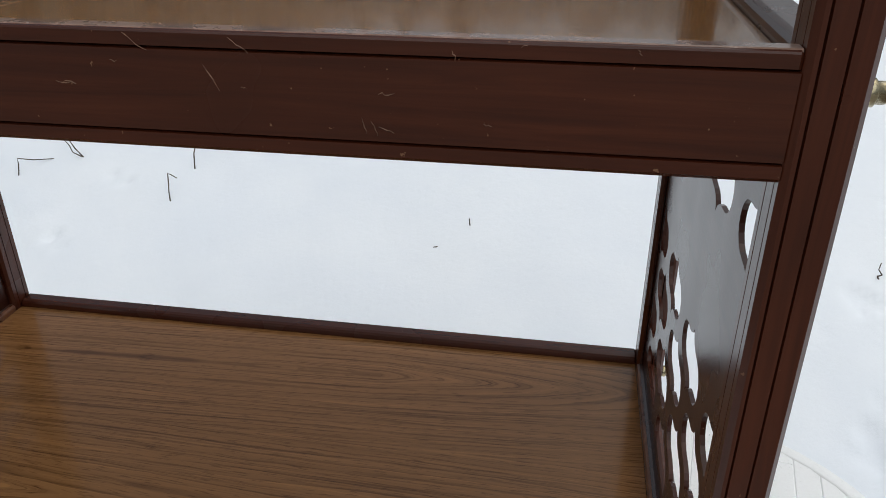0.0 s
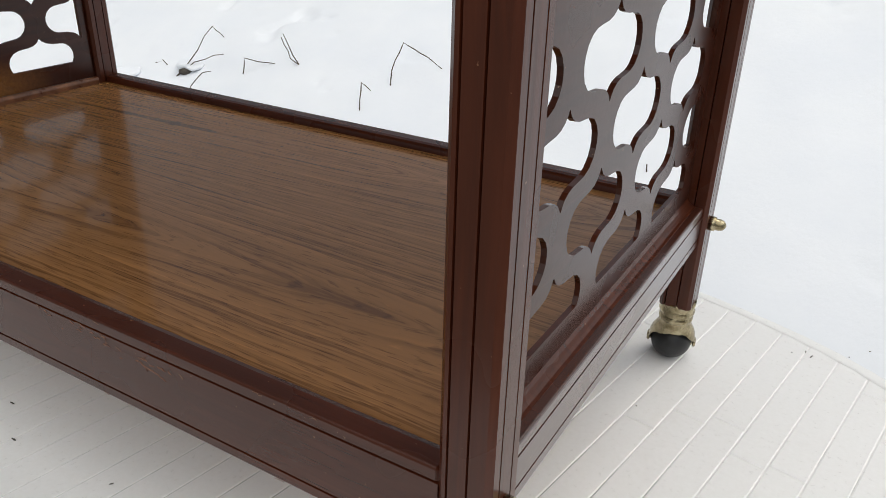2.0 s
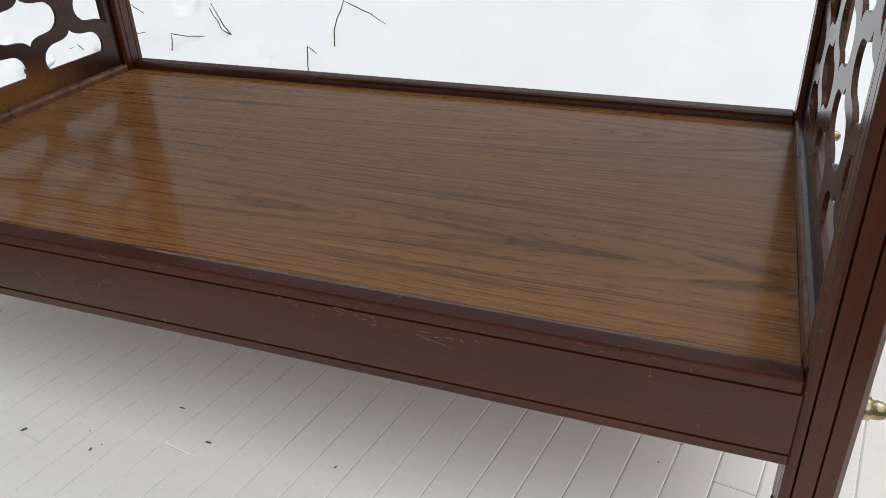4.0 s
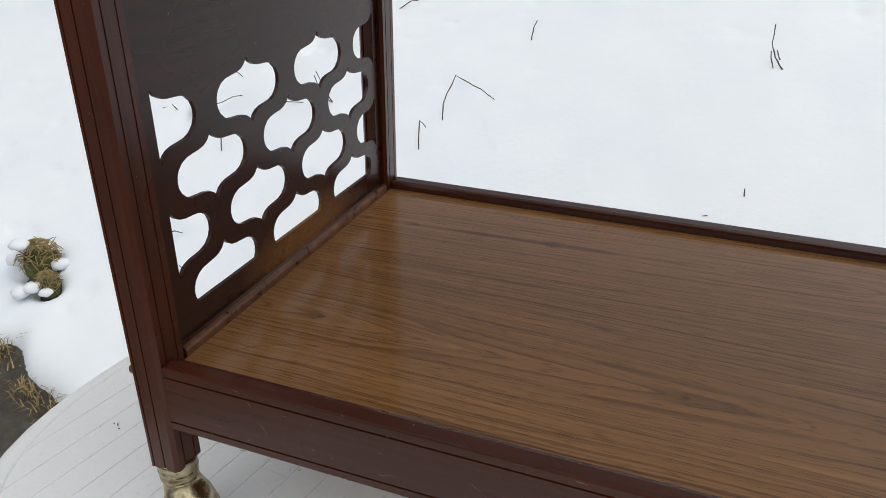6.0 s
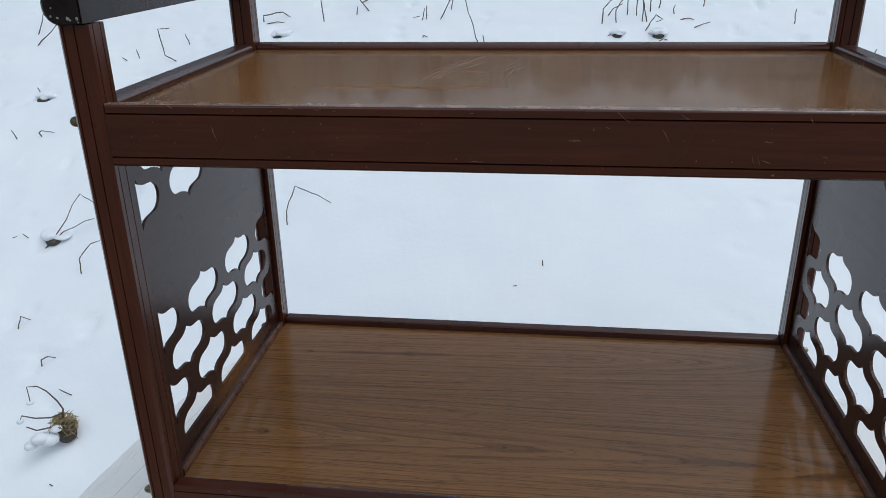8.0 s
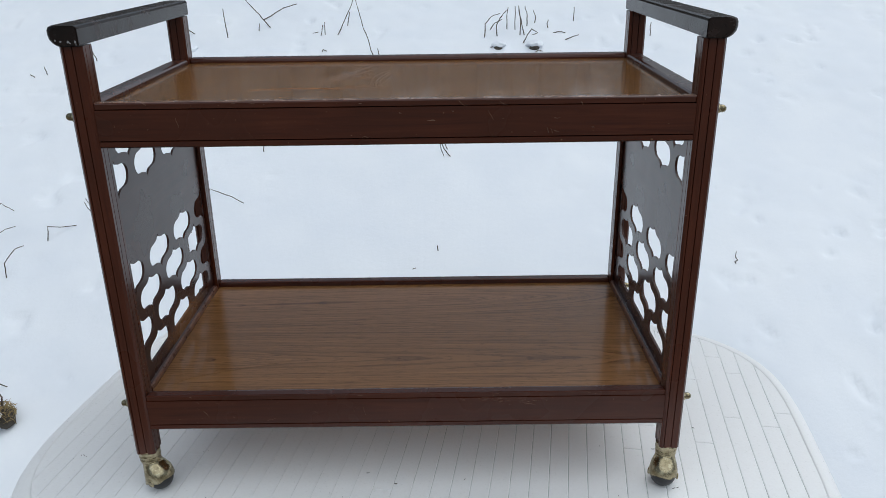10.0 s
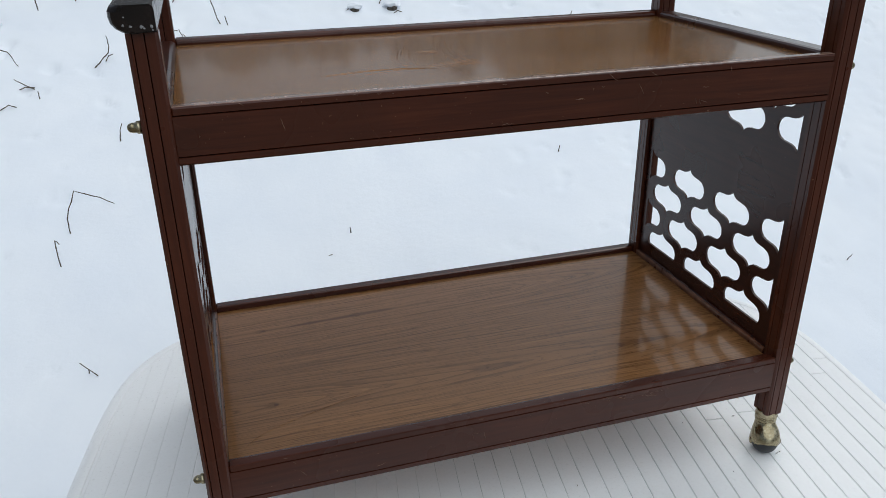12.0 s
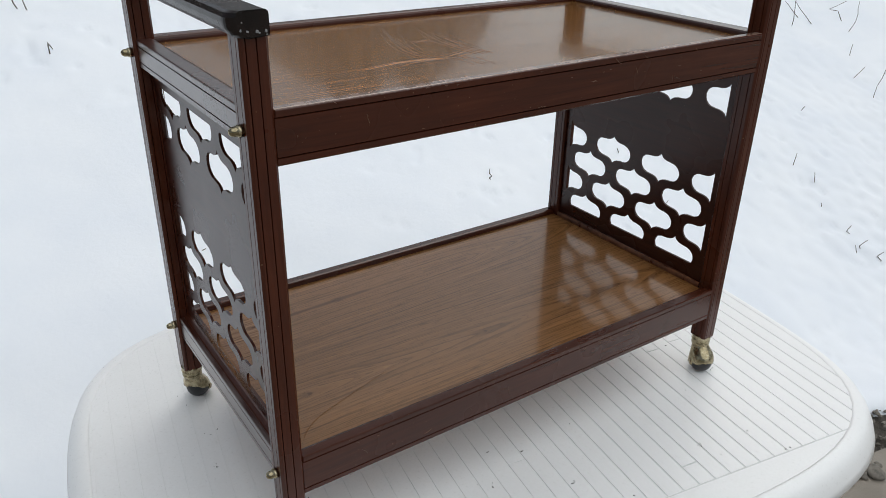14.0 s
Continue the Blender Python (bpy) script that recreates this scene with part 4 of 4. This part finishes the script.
stalk(-0.22, 2.235, -8, (-0.0, 0.04), (0.012, 0.015))
stalk(-0.23, 2.519, -7, (-0.008, 0.038))
stalk(-0.718, 0.956, 8, (-0.035, 0.049))
stalk(-0.739, 0.966, 9, (0.001, 0.012))
stalk(-1.164, 0.577, 39, (-0.005, 0.008))


def blades(bm, centre, count, spread, height, rnd, lean=0.5):
    """A tuft of narrow grass blades."""
    for _ in range(count):
        a = rnd.uniform(0, 2 * math.pi)
        r = spread * math.sqrt(rnd.random())
        p = Vector(centre) + Vector((r * math.cos(a), r * math.sin(a), -0.005))
        h = height * rnd.uniform(0.5, 1.1)
        out = Vector((math.cos(a + rnd.uniform(-0.7, 0.7)), math.sin(a + rnd.uniform(-0.7, 0.7)), 0)) * lean * h
        w = Vector((-out.y, out.x, 0)).normalized() * rnd.uniform(0.0012, 0.0022)
        mid, tip = p + out * 0.45 + Vector((0, 0, h * 0.75)), p + out * 1.2 + Vector((0, 0, h * rnd.uniform(0.35, 1.0)))
        v = [bm.verts.new(q) for q in (p - w, p + w, mid + w * 0.8, mid - w * 0.8, tip)]
        bm.faces.new(v[:4])
        bm.faces.new((v[3], v[2], v[4]))
    return bm


def snow_cap(parent, centre, r, seed):
    """A lump of snow resting on stalks or grass."""
    bm = bmesh.new()
    bmesh.ops.create_icosphere(bm, subdivisions=2, radius=r)
    for v in bm.verts:
        v.co *= 1 + 0.35 * noise.noise(v.co * 60 + Vector((seed, 0, 0)))
        v.co.z *= 0.55
    bmesh.ops.translate(bm, verts=bm.verts[:], vec=centre)
    part("snow_cap", bm, SNOW, parent, "lump of snow", smooth=True)


def straw_lump(x, y, k=1.0, lift=0.0, label="matted straw-coloured grass clump with snow-capped dead stalks", core=SOIL):
    """A rounded lump of matted straw with a dark hollow, leaning out of the snow."""
    rnd = random.Random(4)
    thing = new("grass_tussock")
    thing.location = (x, y, bank(x, y) - 0.010 * k + lift)
    thing.scale = (k, k, k)
    tagged(thing, label, "grass")
    bm = bmesh.new()
    bmesh.ops.create_icosphere(bm, subdivisions=3, radius=0.026)
    for v in bm.verts:
        v.co *= 1 + 0.7 * noise.noise(v.co * 38)
        v.co.z = v.co.z * 1.15 + 0.030
    part("root_mound", bm, core, thing, smooth=True)
    straw = bmesh.new()
    for _ in range(70):
        a = rnd.uniform(0, 2 * math.pi)
        p = Vector((0.025 * math.cos(a), 0.025 * math.sin(a), rnd.uniform(0.020, 0.058)))
        d = Vector((rnd.gauss(0.3, 1), rnd.gauss(0.2, 1), rnd.gauss(0.2, 0.6))).normalized() * rnd.uniform(0.010, 0.020)
        out = Vector((p.x, p.y, 0)).normalized() * 0.006 + Vector((0, 0, 0.006))
        tube(straw, [p - d, p + out, p + d], [0.0006, 0.0011, 0.0005], 4)
    for _ in range(45):
        a = rnd.uniform(0, 2 * math.pi)
        p = Vector((0.016 * math.cos(a), 0.016 * math.sin(a), 0.062))
        d = Vector((rnd.gauss(0, 1), rnd.gauss(0, 1), rnd.gauss(0, 0.3))).normalized() * rnd.uniform(0.008, 0.017)
        tube(straw, [p - d, p + Vector((0, 0, 0.009)), p + d], [0.0008, 0.0013, 0.0006], 4)
    part("straw", straw, STRAW, thing)
    return thing


CLUMP = straw_lump(-1.188, 0.698, 1.0, 0.026)
C38, S38 = math.cos(radians(38)), math.sin(radians(38))
for pts in (((0.014, 0.091), (0.005, 0.119), (-0.013, 0.154), (-0.030, 0.174), (-0.053, 0.180), (-0.053, 0.150), (-0.053, 0.136)), ((0.010, 0.080), (-0.017, 0.076), (-0.052, 0.087), (-0.079, 0.104), (-0.086, 0.090)), ((-0.010, 0.040), (-0.020, 0.048), (-0.055, 0.051), (-0.075, 0.069))):
    bm = bmesh.new()
    tube(bm, [(0.0, 0.0, 0.05)] + [(a * C38 - 0.004, a * S38 - 0.005, h) for a, h in pts], [0.0024 - 0.0002 * i for i in range(len(pts) + 1)], 5)
    part("stalk", bm, TWIG, CLUMP, "dark dead stalk", smooth=True)
for n_lump, (a, h, r) in enumerate(((-0.053, 0.134, 0.0095), (-0.086, 0.090, 0.010), (-0.031, 0.028, 0.026), (-0.052, 0.036, 0.022), (-0.012, 0.050, 0.014), (-0.075, 0.022, 0.016))):
    snow_cap(CLUMP, (a * C38 - 0.004 + 0.010 * (r > 0.012), a * S38 - 0.005 - 0.014 * (r > 0.012), h), r, n_lump + 1)

for x, y, k, lumps in ((-1.665, 0.745, 1.55, ((-0.012, -0.020, 0.074, 0.016), (-0.034, -0.010, 0.040, 0.022), (0.030, 0.012, 0.030, 0.016))),
                       (-1.600, 0.700, 0.95, ((-0.020, -0.034, 0.040, 0.024), (0.020, -0.028, 0.030, 0.018), (-0.045, -0.050, 0.028, 0.026)))):
    tuft = straw_lump(x, y, k, 0.0, "matted mossy green-brown grass tuft showing through snow", MOSS)
    for n_lump, (a, b, c, r) in enumerate(lumps):
        snow_cap(tuft, (a, b, c), r, n_lump + 3)


def snowy_clod(x, y, r, seed):
    """A dark clod of earth under a rounded cap of snow, open on one side."""
    thing = new("earth_clod")
    thing.location = (x, y, snow_top(x, y) - 0.004)
    tagged(thing, "dark clod of earth under a cap of snow", "clod", "snow-capped clods on the bank")
    bm = bmesh.new()
    bmesh.ops.create_icosphere(bm, subdivisions=3, radius=r * 0.62)
    for v in bm.verts:
        v.co *= 1 + 0.35 * noise.noise(v.co * (1.2 / r) + Vector((seed, 0, 0)))
        v.co.z *= 0.5
        v.co.x += -0.12 * r
        v.co.y += -0.30 * r
    part("earth", bm, SOIL, thing, smooth=True)
    bm = bmesh.new()
    bmesh.ops.create_icosphere(bm, subdivisions=4, radius=r)
    for v in bm.verts:
        v.co *= 1 + 0.40 * noise.noise(v.co * (1.3 / r) + Vector((seed, 3, 0)))
        v.co.z = v.co.z * 0.42 + 0.015
        v.co.y += 0.12 * r
    part("snow_cap", bm, SNOW, thing, "rounded cap of snow", smooth=True)


for x, y, r, seed in ((-1.795, 1.290, 0.050, 1), (-1.580, 1.385, 0.046, 2), (-2.020, 2.130, 0.040, 3), (-1.140, 2.590, 0.045, 4), (0.500, 2.600, 0.040, 5), (0.330, 2.590, 0.032, 6)):
    snowy_clod(x, y, r, seed)


def fringe():
    """Dry roots and grass hanging from the edge of the snow."""
    rnd = random.Random(21)
    bm = bmesh.new()
    for i in range(150):
        x = rnd.uniform(-1.75, -0.95)
        y = edge_y(x) + rnd.uniform(-0.045, 0.0)
        blades(bm, (x, y, bank(x, y) + 0.002), 2, 0.012, rnd.uniform(0.02, 0.05), rnd, 0.9)
    ob = new("dry_grass", mesh_of("dry_grass", bm, STRAW))
    tagged(ob, "dry straw grass along the edge of the snow", "grass", kind="stuff")


fringe()


# ---- stones beside the path ----
def stone(x, y, r, seed):
    bm = bmesh.new()
    bmesh.ops.create_icosphere(bm, subdivisions=3, radius=r)
    for v in bm.verts:
        v.co *= 1 + 0.38 * noise.noise(v.co * (0.9 / r) + Vector((seed, 0, 0))) + 0.10 * noise.noise(v.co * (3 / r) + Vector((seed, 5, 0)))
        v.co.x *= 1.25
        v.co.z *= 0.62
    ob = new("stone", mesh_of("stone", bm, STONE, True))
    ob.matrix_basis = pose(x, y, 0.012 + r * 0.35, 0, 0, seed * 40)
    tagged(ob, "grey-brown flat stone lying on the path edge", "stone", "stones along the path")


for x, y, r, seed in ((1.305, -0.205, 0.024, 1), (1.262, -0.182, 0.020, 2), (1.205, -0.172, 0.018, 3), (1.130, -0.163, 0.022, 4), (1.062, -0.155, 0.020, 5), (1.075, -0.125, 0.016, 6), (1.345, -0.190, 0.009, 7), (1.165, -0.178, 0.008, 8)):
    stone(x, y, r, seed)


def gravel():
    rnd = random.Random(31)
    bm = bmesh.new()
    for _ in range(620):
        x = rnd.uniform(1.05, 2.3)
        edge = edge_y(x)
        y = rnd.uniform(0.085 + EDGE_SLOPE * x, edge + 0.03)
        r = rnd.uniform(0.003, 0.0095)
        b = bmesh.ops.create_icosphere(bm, subdivisions=1, radius=r)
        turn = Matrix.Rotation(rnd.uniform(0, 6), 3, Vector((rnd.random(), rnd.random(), 1)))
        for v in b["verts"]:
            v.co = turn @ Vector((v.co.x * 1.3, v.co.y, v.co.z * 0.7)) * rnd.uniform(0.8, 1.15) + Vector((x, y, bank(x, y) + r * 0.2))
    ob = new("gravel", mesh_of("gravel", bm, STONE))
    tagged(ob, "dark wet gravel between path and snow", "gravel", kind="stuff")


gravel()
